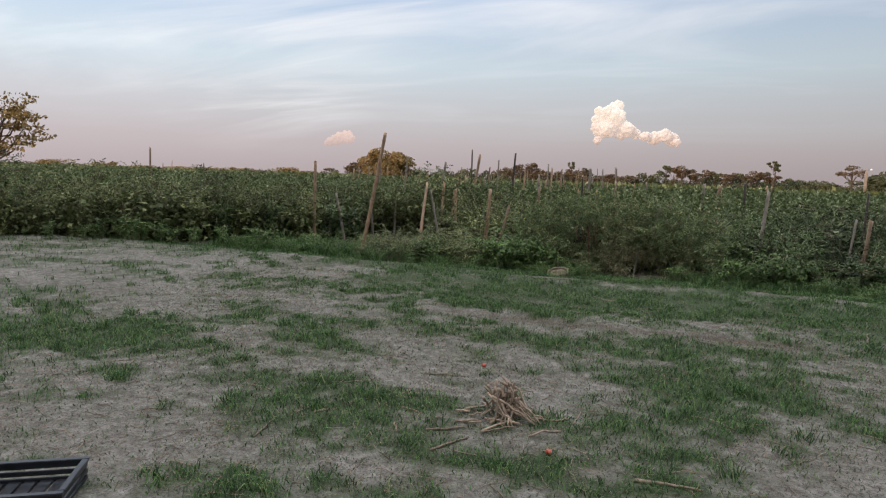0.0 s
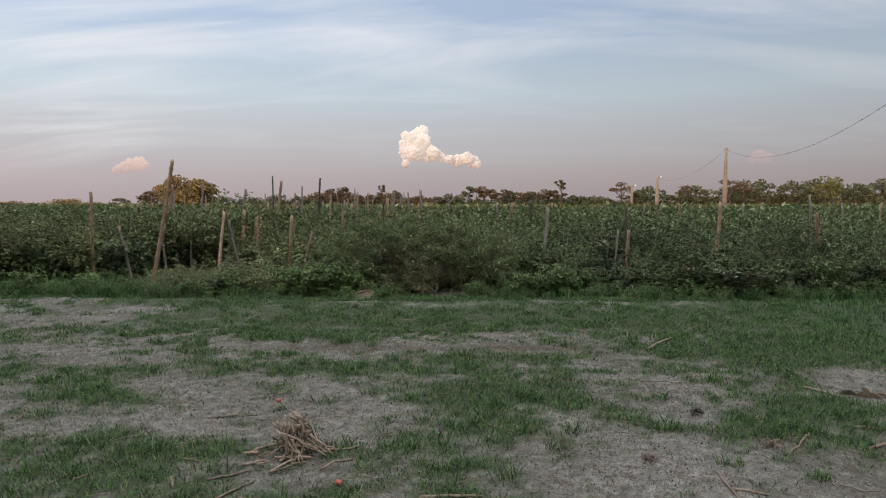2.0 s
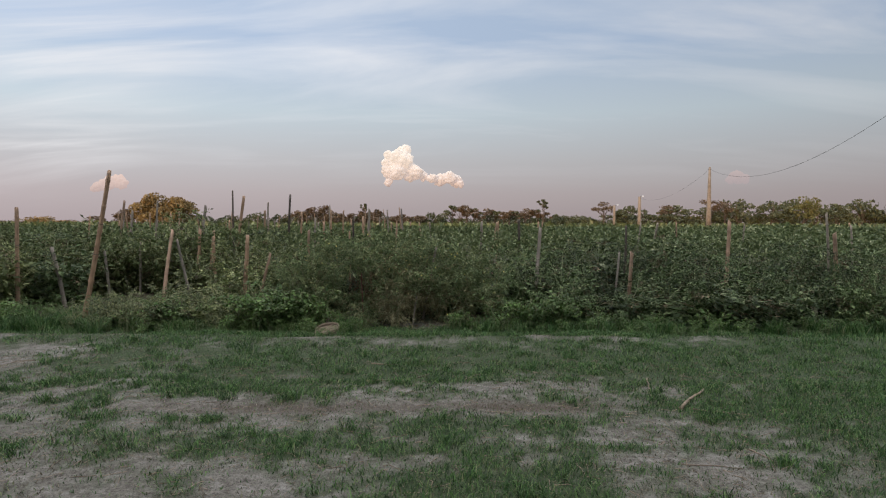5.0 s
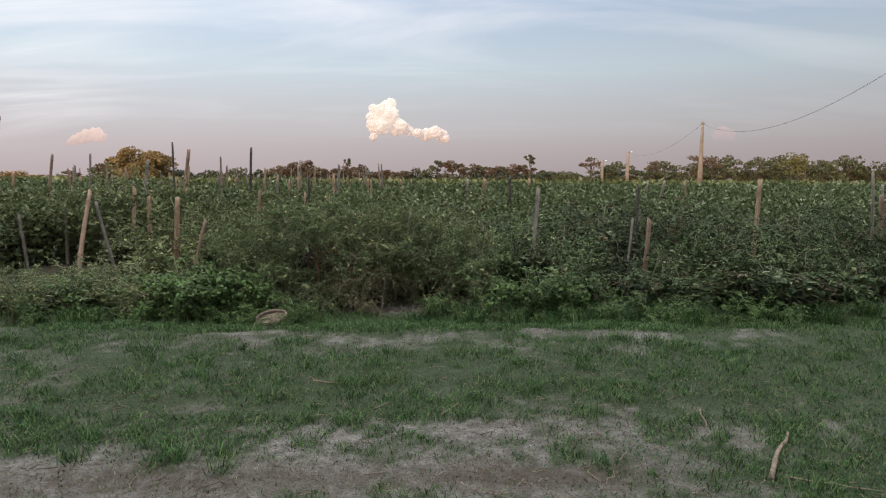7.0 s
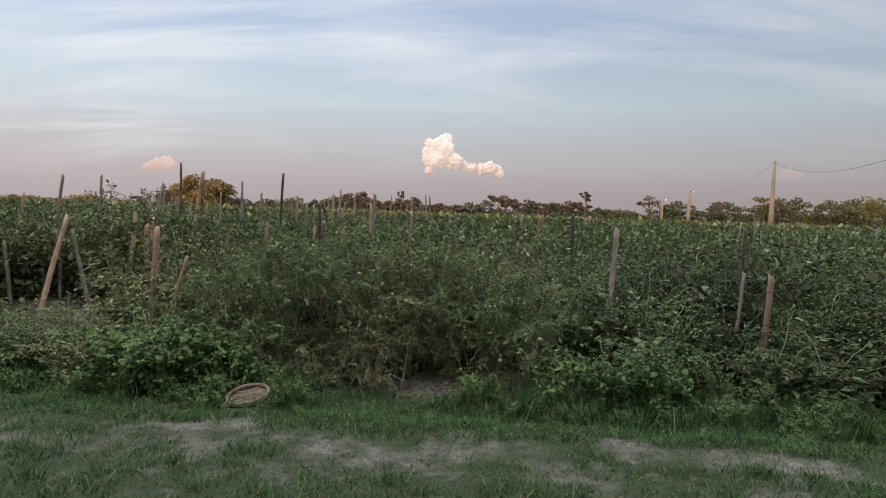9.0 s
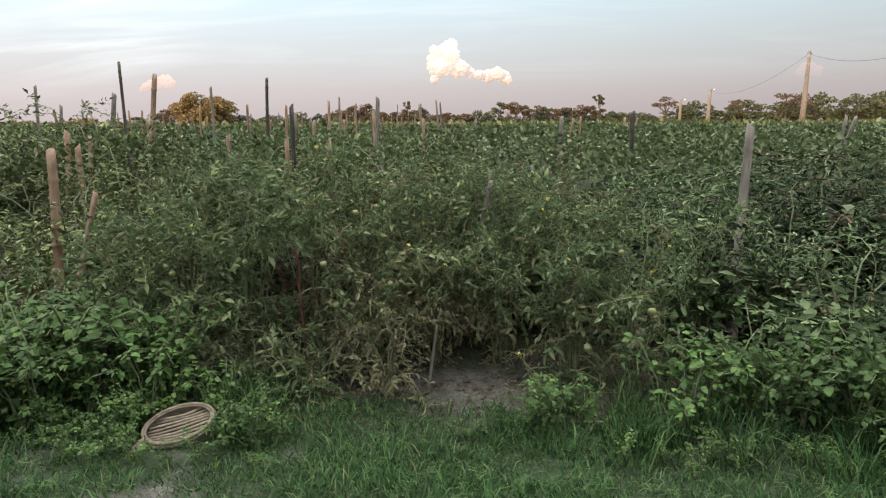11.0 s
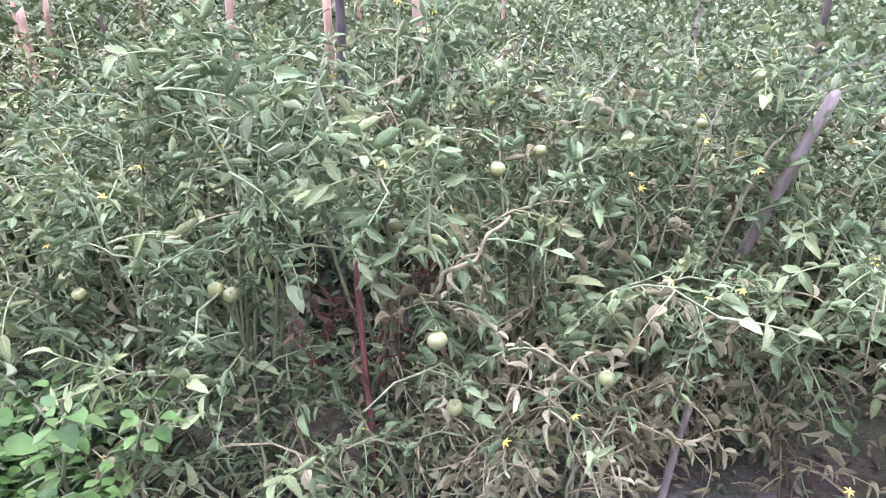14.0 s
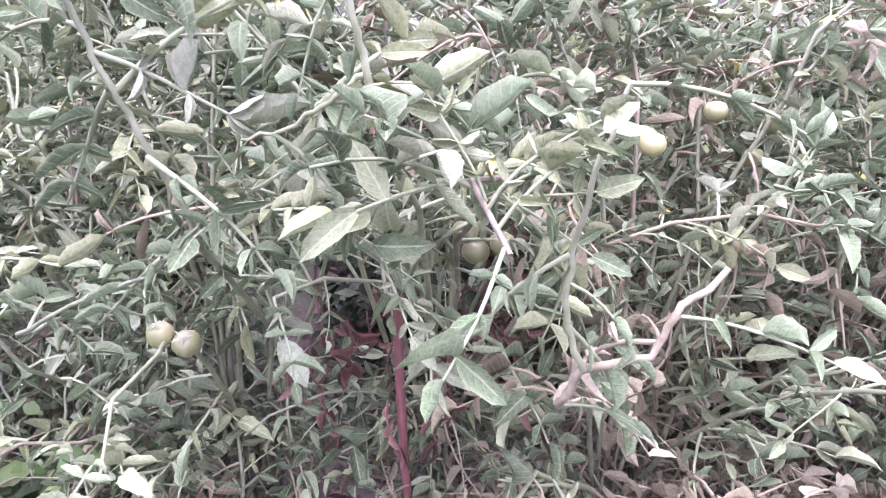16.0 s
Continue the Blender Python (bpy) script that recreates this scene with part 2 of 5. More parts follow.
def ground_mat():
    """Pale dry silt with cracks of darker earth and litter; thin turf where the cover is."""
    m, t, p, N = nodes_of("silt_and_turf")
    at = N("ShaderNodeAttribute")
    at.attribute_name = "turf"
    rut_and_shade = N("ShaderNodeAttribute")
    rut_and_shade.attribute_name = "rut_and_shade"
    big, mid, fine = noise_node(t, N, 0.9, 4), noise_node(t, N, 11, 7, 0.72), noise_node(t, N, 60, 6, 0.7)
    silt = ramp_node(t, N, mid.outputs["Fac"], [(0.30, (0.088, 0.078, 0.067)), (0.50, (0.180, 0.168, 0.152)), (0.70, (0.300, 0.290, 0.275))])
    tone = ramp_node(t, N, big.outputs["Fac"], [(0.3, (0.75, 0.74, 0.72)), (0.7, (1.1, 1.1, 1.12))])
    col = mix_node(t, N, 1.0, silt.outputs[0], tone.outputs[0], "MULTIPLY")
    grit = ramp_node(t, N, fine.outputs["Fac"], [(0.34, (0.32, 0.30, 0.27)), (0.47, (0.92, 0.92, 0.92)), (0.66, (1.35, 1.35, 1.33))])
    col = mix_node(t, N, 1.0, col, grit.outputs[0], "MULTIPLY")
    # brown rut soil, plus shade under the crop put into the soil colour
    col = mix_node(t, N, rut_and_shade.outputs["Fac"], col, (0.060, 0.042, 0.030))
    turf = ramp_node(t, N, fine.outputs["Fac"], [(0.34, (0.010, 0.020, 0.008)), (0.5, (0.030, 0.054, 0.020)), (0.66, (0.095, 0.110, 0.058))])
    sharp = N("ShaderNodeMath")
    sharp.operation = "MULTIPLY_ADD"
    wire(t, fine.outputs["Fac"], sharp.inputs[0])
    sharp.inputs[1].default_value = 1.1
    sharp.inputs[2].default_value = -0.58
    s2 = N("ShaderNodeMath")
    s2.operation, s2.use_clamp = "ADD", True
    wire(t, sharp.outputs[0], s2.inputs[0])
    wire(t, at.outputs["Fac"], s2.inputs[1])
    col = mix_node(t, N, s2.outputs[0], col, turf.outputs[0])
    wire(t, col, p.inputs["Base Color"])
    p.inputs["Roughness"].default_value = 0.95
    p.inputs["Specular IOR Level"].default_value = 0.15
    h = N("ShaderNodeMath")
    h.operation = "MULTIPLY_ADD"
    wire(t, mid.outputs["Fac"], h.inputs[0])
    h.inputs[1].default_value = 1.5
    wire(t, fine.outputs["Fac"], h.inputs[2])
    bump_node(t, N, p, h.outputs[0], 0.7, 0.025)
    return m


M_GROUND = ground_mat()
GREENS = [(0.0, (0.010, 0.021, 0.007)), (0.48, (0.044, 0.074, 0.027)), (0.84, (0.125, 0.172, 0.078)), (1.0, (0.28, 0.32, 0.18))]
M_LEAF = leaf_mat("tomato_leaf", [(0.0, (0.050, 0.078, 0.030)), (0.35, (0.140, 0.205, 0.090)), (0.62, (0.215, 0.288, 0.140)), (0.85, (0.270, 0.305, 0.130)), (1.0, (0.31, 0.355, 0.21))], (0.24, 0.29, 0.16), rough=0.75, gloss=0.12, veins=(0.34, 0.38, 0.21))
M_LEAF_FAR = leaf_mat("tomato_foliage", GREENS, (0.105, 0.145, 0.066), per="island", through=0.05, vary=0.52, gloss=0.20)
M_LEAF_PALE = leaf_mat("yellowing_foliage", [(0.0, (0.030, 0.046, 0.014)), (0.45, (0.100, 0.130, 0.048)), (0.85, (0.210, 0.235, 0.105)), (1.0, (0.32, 0.32, 0.17))], (0.15, 0.16, 0.075), per="island", through=0.09, vary=0.3, gloss=0.2)
# far crop has its own paler olive, sunlit haze put into the colour
M_CROP = leaf_mat("far_tomato_crop", [(0.0, (0.050, 0.074, 0.026)), (0.5, (0.118, 0.158, 0.060)), (0.85, (0.225, 0.265, 0.120)), (1.0, (0.36, 0.37, 0.21))], (0.15, 0.17, 0.088), per="island", through=0.07)
M_LEAF_DRY = leaf_mat("withered_leaf", [(0.0, (0.10, 0.088, 0.043)), (0.5, (0.245, 0.225, 0.120)), (1.0, (0.45, 0.42, 0.26))], (0.21, 0.19, 0.102), rough=0.85, gloss=0.12, veins=(0.36, 0.31, 0.19))
M_LEAF_RED = leaf_mat("red_brown_leaf", [(0.0, (0.060, 0.026, 0.018)), (0.5, (0.13, 0.062, 0.042)), (1.0, (0.23, 0.13, 0.09))], (0.11, 0.06, 0.04), rough=0.85, gloss=0.12, veins=(0.20, 0.11, 0.08))
M_LEAF_DRY_FAR = leaf_mat("withered_foliage", [(0.0, (0.055, 0.040, 0.025)), (0.5, (0.115, 0.088, 0.053)), (1.0, (0.22, 0.17, 0.12))], (0.16, 0.12, 0.085), per="island", rough=0.8, vary=0.3)
M_WEED = leaf_mat("weed_leaf", [(0.0, (0.034, 0.078, 0.016)), (0.6, (0.084, 0.155, 0.038)), (1.0, (0.165, 0.24, 0.075))], (0.09, 0.145, 0.05), per="island", through=0.16, vary=0.3)
M_WEED_PALE = leaf_mat("pale_weed_leaf", [(0.0, (0.050, 0.068, 0.022)), (0.5, (0.160, 0.185, 0.075)), (1.0, (0.30, 0.29, 0.15))], (0.13, 0.135, 0.065), per="island", through=0.2, vary=0.3)
M_GRASS = leaf_mat("grass_blade", [(0.0, (0.010, 0.034, 0.008)), (0.5, (0.044, 0.108, 0.029)), (0.88, (0.14, 0.25, 0.075)), (1.0, (0.25, 0.24, 0.13))], (0.052, 0.112, 0.034), per="island", through=0.3)
M_STRAW = leaf_mat("straw_blade", [(0.0, (0.06, 0.075, 0.035)), (0.4, (0.10, 0.09, 0.055)), (0.75, (0.19, 0.155, 0.11)), (1.0, (0.33, 0.29, 0.23))], (0.12, 0.10, 0.07), per="island", through=0.15, rough=0.85)
M_STEM = plain_mat("green_stem", (0.125, 0.155, 0.068), (0.225, 0.245, 0.13), 40, 0.6, 0.2, 0.003)
M_STEM_DRY = plain_mat("dry_stem", (0.135, 0.118, 0.066), (0.27, 0.248, 0.15), 45, 0.85, 0.4, 0.004)
M_FRUIT = plain_mat("unripe_tomato_skin", (0.20, 0.225, 0.075), (0.29, 0.29, 0.13), 18, 0.32, 0.05, 0.002)
M_RIPE = plain_mat("ripe_tomato_skin", (0.27, 0.045, 0.028), (0.36, 0.075, 0.045), 18, 0.35, 0.05, 0.002)
M_PETAL = plain_mat("yellow_petal", (0.62, 0.50, 0.06), (0.75, 0.64, 0.16), 60, 0.6, 0.1, 0.001)
M_BAMBOO = plain_mat("weathered_bamboo", (0.20, 0.122, 0.078), (0.40, 0.265, 0.175), 26, 0.7, 0.35, 0.004, stretch=(1, 1, 0.12))
M_BAMBOO_GREY = plain_mat("grey_bamboo", (0.15, 0.125, 0.10), (0.31, 0.265, 0.22), 26, 0.8, 0.4, 0.004, stretch=(1, 1, 0.12))
M_BARK = plain_mat("dark_stick_bark", (0.045, 0.036, 0.03), (0.13, 0.105, 0.085), 30, 0.9, 0.6, 0.006, stretch=(1, 1, 0.2))
M_REDWOOD = plain_mat("red_brown_stake", (0.115, 0.042, 0.034), (0.24, 0.105, 0.085), 34, 0.8, 0.4, 0.004, stretch=(1, 1, 0.15))
M_TWIG = plain_mat("dry_twig", (0.13, 0.095, 0.07), (0.28, 0.22, 0.17), 40, 0.85, 0.4, 0.004, stretch=(1, 1, 0.2))
M_ROOT = plain_mat("dry_root", (0.19, 0.138, 0.10), (0.39, 0.305, 0.235), 34, 0.85, 0.5, 0.005, stretch=(1, 1, 0.3))
M_WIREM = plain_mat("tie_wire", (0.05, 0.045, 0.04), (0.11, 0.10, 0.09), 40, 0.6, 0.2, 0.002, metal=0.6)
M_BASKET = plain_mat("old_basket_bamboo", (0.19, 0.150, 0.112), (0.36, 0.295, 0.22), 30, 0.8, 0.4, 0.003)
M_PLASTIC = plain_mat("black_plastic", (0.010, 0.011, 0.016), (0.022, 0.024, 0.032), 20, 0.35, 0.08, 0.002)
M_CONCRETE = plain_mat("pole_concrete", (0.26, 0.21, 0.165), (0.38, 0.32, 0.26), 5, 0.9, 0.3, 0.01)
M_YELLOW = plain_mat("yellow_plate_paint", (0.58, 0.42, 0.03), (0.70, 0.53, 0.06), 8, 0.6, 0.1, 0.002)
M_BLACK = plain_mat("black_paint", (0.02, 0.02, 0.02), (0.04, 0.04, 0.04), 8, 0.6, 0.1, 0.002)
M_CABLE = plain_mat("cable_sheath", (0.05, 0.05, 0.052), (0.09, 0.09, 0.092), 8, 0.6, 0.1, 0.002)
M_TREE_DARK = leaf_mat("tree_leaf_dark", [(0.0, (0.06, 0.072, 0.034)), (0.6, (0.11, 0.122, 0.055)), (1.0, (0.17, 0.17, 0.08))], (0.085, 0.085, 0.055), per="island")
# low sun's warmth put into the warm, brown and gold leaf colours
M_TREE_SUN_TINT = leaf_mat("tree_leaf_sun_tint", [(0.0, (0.17, 0.118, 0.045)), (0.6, (0.30, 0.205, 0.075)), (1.0, (0.40, 0.28, 0.11))], (0.20, 0.125, 0.06), per="island")
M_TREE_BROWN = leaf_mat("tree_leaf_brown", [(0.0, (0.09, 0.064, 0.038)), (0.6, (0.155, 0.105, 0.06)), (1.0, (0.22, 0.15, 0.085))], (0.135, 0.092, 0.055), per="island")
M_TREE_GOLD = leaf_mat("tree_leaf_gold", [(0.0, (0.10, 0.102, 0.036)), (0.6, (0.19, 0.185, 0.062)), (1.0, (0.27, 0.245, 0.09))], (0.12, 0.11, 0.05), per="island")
M_TRUNK = plain_mat("tree_bark", (0.085, 0.062, 0.045), (0.17, 0.13, 0.10), 3, 0.9, 0.5, 0.05)


def cloud_mat(name, low, high, z0, z1, diffuse):
    """Far sunlit vapour: a glow from pink at its base to cream on its crown."""
    m, t, p, N = nodes_of(name)
    co, sep, mr = N("ShaderNodeTexCoord"), N("ShaderNodeSeparateXYZ"), N("ShaderNodeMapRange")
    wire(t, co.outputs["Object"], sep.inputs[0])
    wire(t, sep.outputs["Z"], mr.inputs[0])
    mr.inputs[1].default_value, mr.inputs[2].default_value = z0, z1
    r = ramp_node(t, N, mr.outputs[0], [(0.0, low), (1.0, high)])
    wire(t, r.outputs[0], p.inputs["Emission Color"])
    p.inputs["Emission Strength"].default_value = 1.0
    p.inputs["Base Color"].default_value = (diffuse, diffuse * 0.97, diffuse * 0.93, 1)
    p.inputs["Roughness"].default_value = 1.0
    p.inputs["Specular IOR Level"].default_value = 0.0
    return m


# ---- mesh helpers ----
def mesh_from(name, verts, faces, mat, smooth=False):
    """A mesh from an (n, 3) array and an (m, k) array of corners."""
    me = bpy.data.meshes.new(name)
    v, f = np.ascontiguousarray(verts, dtype=np.float32), np.ascontiguousarray(faces, dtype=np.int32)
    me.vertices.add(len(v))
    me.vertices.foreach_set("co", v.ravel())
    me.loops.add(f.size)
    me.loops.foreach_set("vertex_index", f.ravel())
    me.polygons.add(len(f))
    me.polygons.foreach_set("loop_start", np.arange(0, f.size, f.shape[1], dtype=np.int32))
    me.update(calc_edges=True)
    if smooth:
        me.polygons.foreach_set("use_smooth", np.ones(len(f), dtype=bool))
    me.materials.append(mat)
    return me


def part(name, shape, mat, parent, label=""):
    """Links a bmesh or a mesh as one object under a thing or a part."""
    me = shape
    if isinstance(shape, bmesh.types.BMesh):
        me = bpy.data.meshes.new(name)
        shape.to_mesh(me)
        shape.free()
        me.materials.append(mat)
    ob = new(name, me)
    ob.parent = parent
    return tagged(ob, label)


def tube_arrays(pts, radii, sides=6, cap=True):
    """Vertices and quads of a tube along points."""
    P = np.asarray(pts, float)
    R = np.broadcast_to(np.asarray(radii, float), (len(P),))
    T = np.gradient(P, axis=0)
    T /= np.linalg.norm(T, axis=1, keepdims=True) + 1e-9
    ref = np.array((0.31, 0.95, 0.05)) if abs(T[0, 2]) > 0.8 else np.array((0.05, 0.1, 1.0))
    A = np.cross(T, ref)
    A /= np.linalg.norm(A, axis=1, keepdims=True) + 1e-9
    B = np.cross(T, A)
    ang = np.linspace(0, 2 * np.pi, sides, endpoint=False)
    V = (P[:, None] + R[:, None, None] * (np.cos(ang)[None, :, None] * A[:, None] + np.sin(ang)[None, :, None] * B[:, None])).reshape(-1, 3)
    F = []
    for i in range(len(P) - 1):
        for j in range(sides):
            k = (j + 1) % sides
            F.append((i * sides + j, i * sides + k, (i + 1) * sides + k, (i + 1) * sides + j))
    if cap:
        n = len(V)
        V = np.vstack([V, P[:1], P[-1:]])
        for j in range(sides):
            k = (j + 1) % sides
            F.append((n, n, k, j))
            F.append((n + 1, n + 1, (len(P) - 1) * sides + j, (len(P) - 1) * sides + k))
    return V, np.array(F)


def join(chunks):
    vs, fs, off = [], [], 0
    for v, f in chunks:
        vs.append(v)
        fs.append(np.asarray(f) + off)
        off += len(v)
    return np.vstack(vs), np.vstack(fs)


def tubes(name, chunks, mat):
    v, f = join(chunks)
    tri = f[f[:, 0] == f[:, 1]]
    quad = f[f[:, 0] != f[:, 1]]
    me = bpy.data.meshes.new(name)
    me.from_pydata(v.tolist(), [], quad.tolist() + [t[1:] for t in tri.tolist()])
    me.polygons.foreach_set("use_smooth", np.ones(len(me.polygons), dtype=bool))
    me.materials.append(mat)
    return me


def bent(a, b, n=6, wob=0.03, seed=0):
    """Points from a to b with a natural bend."""
    r = np.random.default_rng(seed)
    a, b = np.array(a, float), np.array(b, float)
    s = np.linspace(0, 1, n)[:, None]
    off = r.normal(0, wob, (n, 3)) * np.linalg.norm(b - a)
    off[0] = off[-1] = 0
    return a + (b - a) * s + off


def empty(name, loc=(0, 0, 0), rz=0.0):
    ob = new(name)
    ob.empty_display_size = 0.1
    ob.matrix_world = pose(*loc, 0, 0, rz)
    return ob


# ---- ground ----
# patches of turf (positive) and of bare silt (negative): x, y, half-widths, weight
TURF = [(0.5, 9.0, 4.4, 0.75, 0.9), (6.5, 8.4, 3.6, 1.5, 0.8), (-1.3, 6.1, 0.9, 0.24, 0.9), (-3.1, 5.1, 0.75, 0.35, 0.9), (-2.4, 3.9, 0.6, 0.5, 0.9),
        (0.05, 5.1, 0.42, 0.30, 0.95), (0.55, 5.6, 0.5, 0.35, 0.8), (1.70, 5.55, 0.27, 0.32, 0.9), (1.1, 5.2, 0.2, 0.22, 0.6), (2.5, 4.55, 0.5, 0.3, 0.9),
        (3.4, 5.0, 0.5, 0.3, 0.8), (0.3, 4.0, 0.25, 0.22, 0.6), (-1.65, 4.1, 0.35, 0.2, 0.7), (3.6, 7.0, 1.7, 0.6, 0.8), (-5.2, 4.4, 1.5, 0.4, 0.8),
        (0.6, 6.6, 0.8, 0.25, 0.5), (-1.5, 3.35, 0.5, 0.25, 0.5), (-4.2, 5.9, 0.8, 0.35, 0.6), (-0.2, 3.2, 0.5, 0.3, 0.5)]
BARE = [(-1.1, 7.1, 1.7, 0.22, 1.15), (0.95, 7.1, 0.8, 0.24, 1.0), (-0.95, 4.85, 0.75, 0.60, 1.0), (2.0, 5.7, 0.95, 0.42, 0.8), (1.3, 4.0, 0.9, 0.65, 0.9),
        (2.75, 3.7, 0.6, 0.4, 0.9), (3.9, 5.5, 0.5, 0.22, 0.7), (-2.3, 5.45, 0.6, 0.22, 0.8), (-2.8, 4.4, 0.5, 0.22, 0.8), (-3.8, 7.0, 1.4, 0.55, 0.55),
        (-1.95, 4.55, 0.4, 0.25, 0.7), (-6.9, 8.7, 2.6, 0.8, 0.6), (-0.5, 10.15, 0.7, 0.16, 0.4), (2.4, 10.3, 0.6, 0.13, 0.35), (4.6, 10.5, 0.6, 0.12, 0.35),
        (3.4, 8.7, 0.6, 0.3, 0.8), (0.2, 7.8, 1.2, 0.22, 0.7), (-1.25, 8.3, 0.3, 0.15, 0.5), (-8.0, 6.2, 3.5, 0.8, 0.65), (-3.6, 2.8, 1.1, 0.7, 0.9),
        (-0.35, 12.1, 0.75, 0.55, 1.0), (-6.5, 10.4, 0.7, 0.35, 0.8)]
RUTS = [(-0.9, 7.12, 2.0, 0.20, 0.5), (1.1, 7.15, 0.7, 0.18, 0.45)]


def blobs(x, y, items):
    g = np.zeros_like(x)
    for cx, cy, rx, ry, w in items:
        g = g + w * np.exp(-(((x - cx) / rx) ** 2 + ((y - cy) / ry) ** 2) ** 1.5)
    return g


def waves(x, y, size, seed):
    """Smooth value noise over the plan, vectorised, about -1 to 1."""
    r = np.random.default_rng(seed)
    T = r.uniform(-1, 1, (64, 64))
    u, v = x / size + 1000.37, y / size + 1000.71
    i, j = np.floor(u).astype(int), np.floor(v).astype(int)
    a, b = u - i, v - j
    a, b = a * a * (3 - 2 * a), b * b * (3 - 2 * b)
    g = lambda p, q: T[p % 64, q % 64]
    return (g(i, j) * (1 - a) + g(i + 1, j) * a) * (1 - b) + (g(i, j + 1) * (1 - a) + g(i + 1, j + 1) * a) * b


def turf_cover(x, y):
    n = 0.24 * waves(x, y, 0.9, 3) + 0.40 * waves(x * 0.7, y, 0.30, 4) + 0.44 * waves(x, y, 0.12, 5) + 0.26 * waves(x, y, 0.05, 6)
    c = 0.60 + n + 0.75 * blobs(x, y, TURF) - 0.62 * blobs(x, y, BARE)
    c = c + 0.34 * np.clip((y - 7.4) / 0.7, 0, 1) * np.clip((10.45 - y) / 0.3, 0, 1) * np.clip((x + 5.2) / 1.5, 0, 1) + 0.3 * np.clip((x - 2.8) / 1.2, 0, 1) * (y > 6.2)
    c = c + 0.7 * np.clip((y - 10.3 - 0.3 * waves(x, y, 0.6, 8)) / 0.4, 0, 1) * np.clip((12.1 - y) / 0.4, 0, 1)
    return np.clip((c - 0.20) / 0.80, 0, 1)


def ground_z(x, y):
    near = np.clip(1.3 - np.hypot(x, y - 6) / 26, 0, 1)
    # the field lies a hand lower than the yard
    a, b = np.clip((y - 10.5) / 0.9, 0, 1), np.clip((140 - y) / 80, 0, 1)
    return -0.13 * a * a * (3 - 2 * a) * b + near * (0.022 * waves(x, y, 0.7, 11) + 0.010 * waves(x, y, 0.22, 12) - 0.035 * blobs(x, y, RUTS)) - 0.006


def spread(lo, hi, step, far, n):
    inner = np.arange(lo, hi + step / 2, step)
    out = np.geomspace(step, far, n)
    return np.concatenate([(lo - out)[::-1], inner, hi + out])


gx, gy = spread(-14.0, 12.0, 0.07, 2600, 34), spread(-3.0, 13.0, 0.07, 2600, 34)
X, Y = np.meshgrid(gx, gy)
V = np.stack([X, Y, ground_z(X, Y)], -1).reshape(-1, 3)
nx, ny = len(gx), len(gy)
I = (np.arange(ny - 1)[:, None] * nx + np.arange(nx - 1)[None]).reshape(-1)
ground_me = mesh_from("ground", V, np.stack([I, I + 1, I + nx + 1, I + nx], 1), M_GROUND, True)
# second mask: ruts, and painted shade past y 11.5, thinned round one grey patch
for key, val in (("turf", turf_cover(X, Y) * (Y < 60) * 0.9 + (Y >= 60) * 0.8), ("rut_and_shade", np.clip(blobs(X, Y, RUTS) + 0.9 * np.clip((Y - 11.5) / 0.5, 0, 1) * (1 - 0.8 * blobs(X, Y, [(-0.35, 12.1, 0.85, 0.6, 1.0)])), 0, 0.92))):
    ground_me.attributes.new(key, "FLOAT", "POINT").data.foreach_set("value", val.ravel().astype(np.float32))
# plain unseen wall added behind the walker: closes the place, shades the foreground
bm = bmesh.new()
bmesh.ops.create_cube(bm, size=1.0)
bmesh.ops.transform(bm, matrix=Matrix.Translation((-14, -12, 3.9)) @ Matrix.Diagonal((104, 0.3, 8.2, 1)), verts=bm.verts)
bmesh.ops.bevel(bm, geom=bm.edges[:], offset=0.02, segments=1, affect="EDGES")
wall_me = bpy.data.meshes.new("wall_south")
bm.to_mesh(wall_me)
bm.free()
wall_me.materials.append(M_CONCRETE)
tagged(new("wall_south", wall_me), "unseen wall added behind to shade the yard", "wall", kind="structure")
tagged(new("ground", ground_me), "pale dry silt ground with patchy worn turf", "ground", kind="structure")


# ---- grass ----
def blade_mesh(name, x, y, h, w, lean, mat, seed):
    """Bent two-segment blades standing on the ground."""
    r = np.random.default_rng(seed)
    n = len(x)
    az, la = r.uniform(0, 2 * np.pi, n), r.uniform(0, 2 * np.pi, n)
    side = np.stack([np.cos(az), np.sin(az), np.zeros(n)], 1) * (w / 2)[:, None]
    tip = np.stack([np.cos(la), np.sin(la), np.zeros(n)], 1) * (lean * h)[:, None]
    base = np.stack([x, y, ground_z(x, y) - 0.004], 1)
    up = np.zeros((n, 3))
    up[:, 2] = h
    mid = base + up * 0.62 + tip * 0.35
    end = base + up * (1 - 0.3 * lean)[:, None] + tip
    V = np.stack([base - side, base + side, mid + side * 0.75, mid - side * 0.75, end], 1).reshape(-1, 3)
    k = np.arange(n)[:, None] * 5
    F = np.concatenate([k + np.array([[0, 1, 2]]), k + np.array([[0, 2, 3]]), k + np.array([[3, 2, 4]])])
    return mesh_from(name, V, F, mat)


def sow(n, x0, x1, y0, y1, seed, power=1.0):
    r = np.random.default_rng(seed)
    x, y = r.uniform(x0, x1, n), r.uniform(y0, y1, n)
    keep = r.uniform(0, 1, n) < turf_cover(x, y) ** power
    return x[keep], y[keep], r


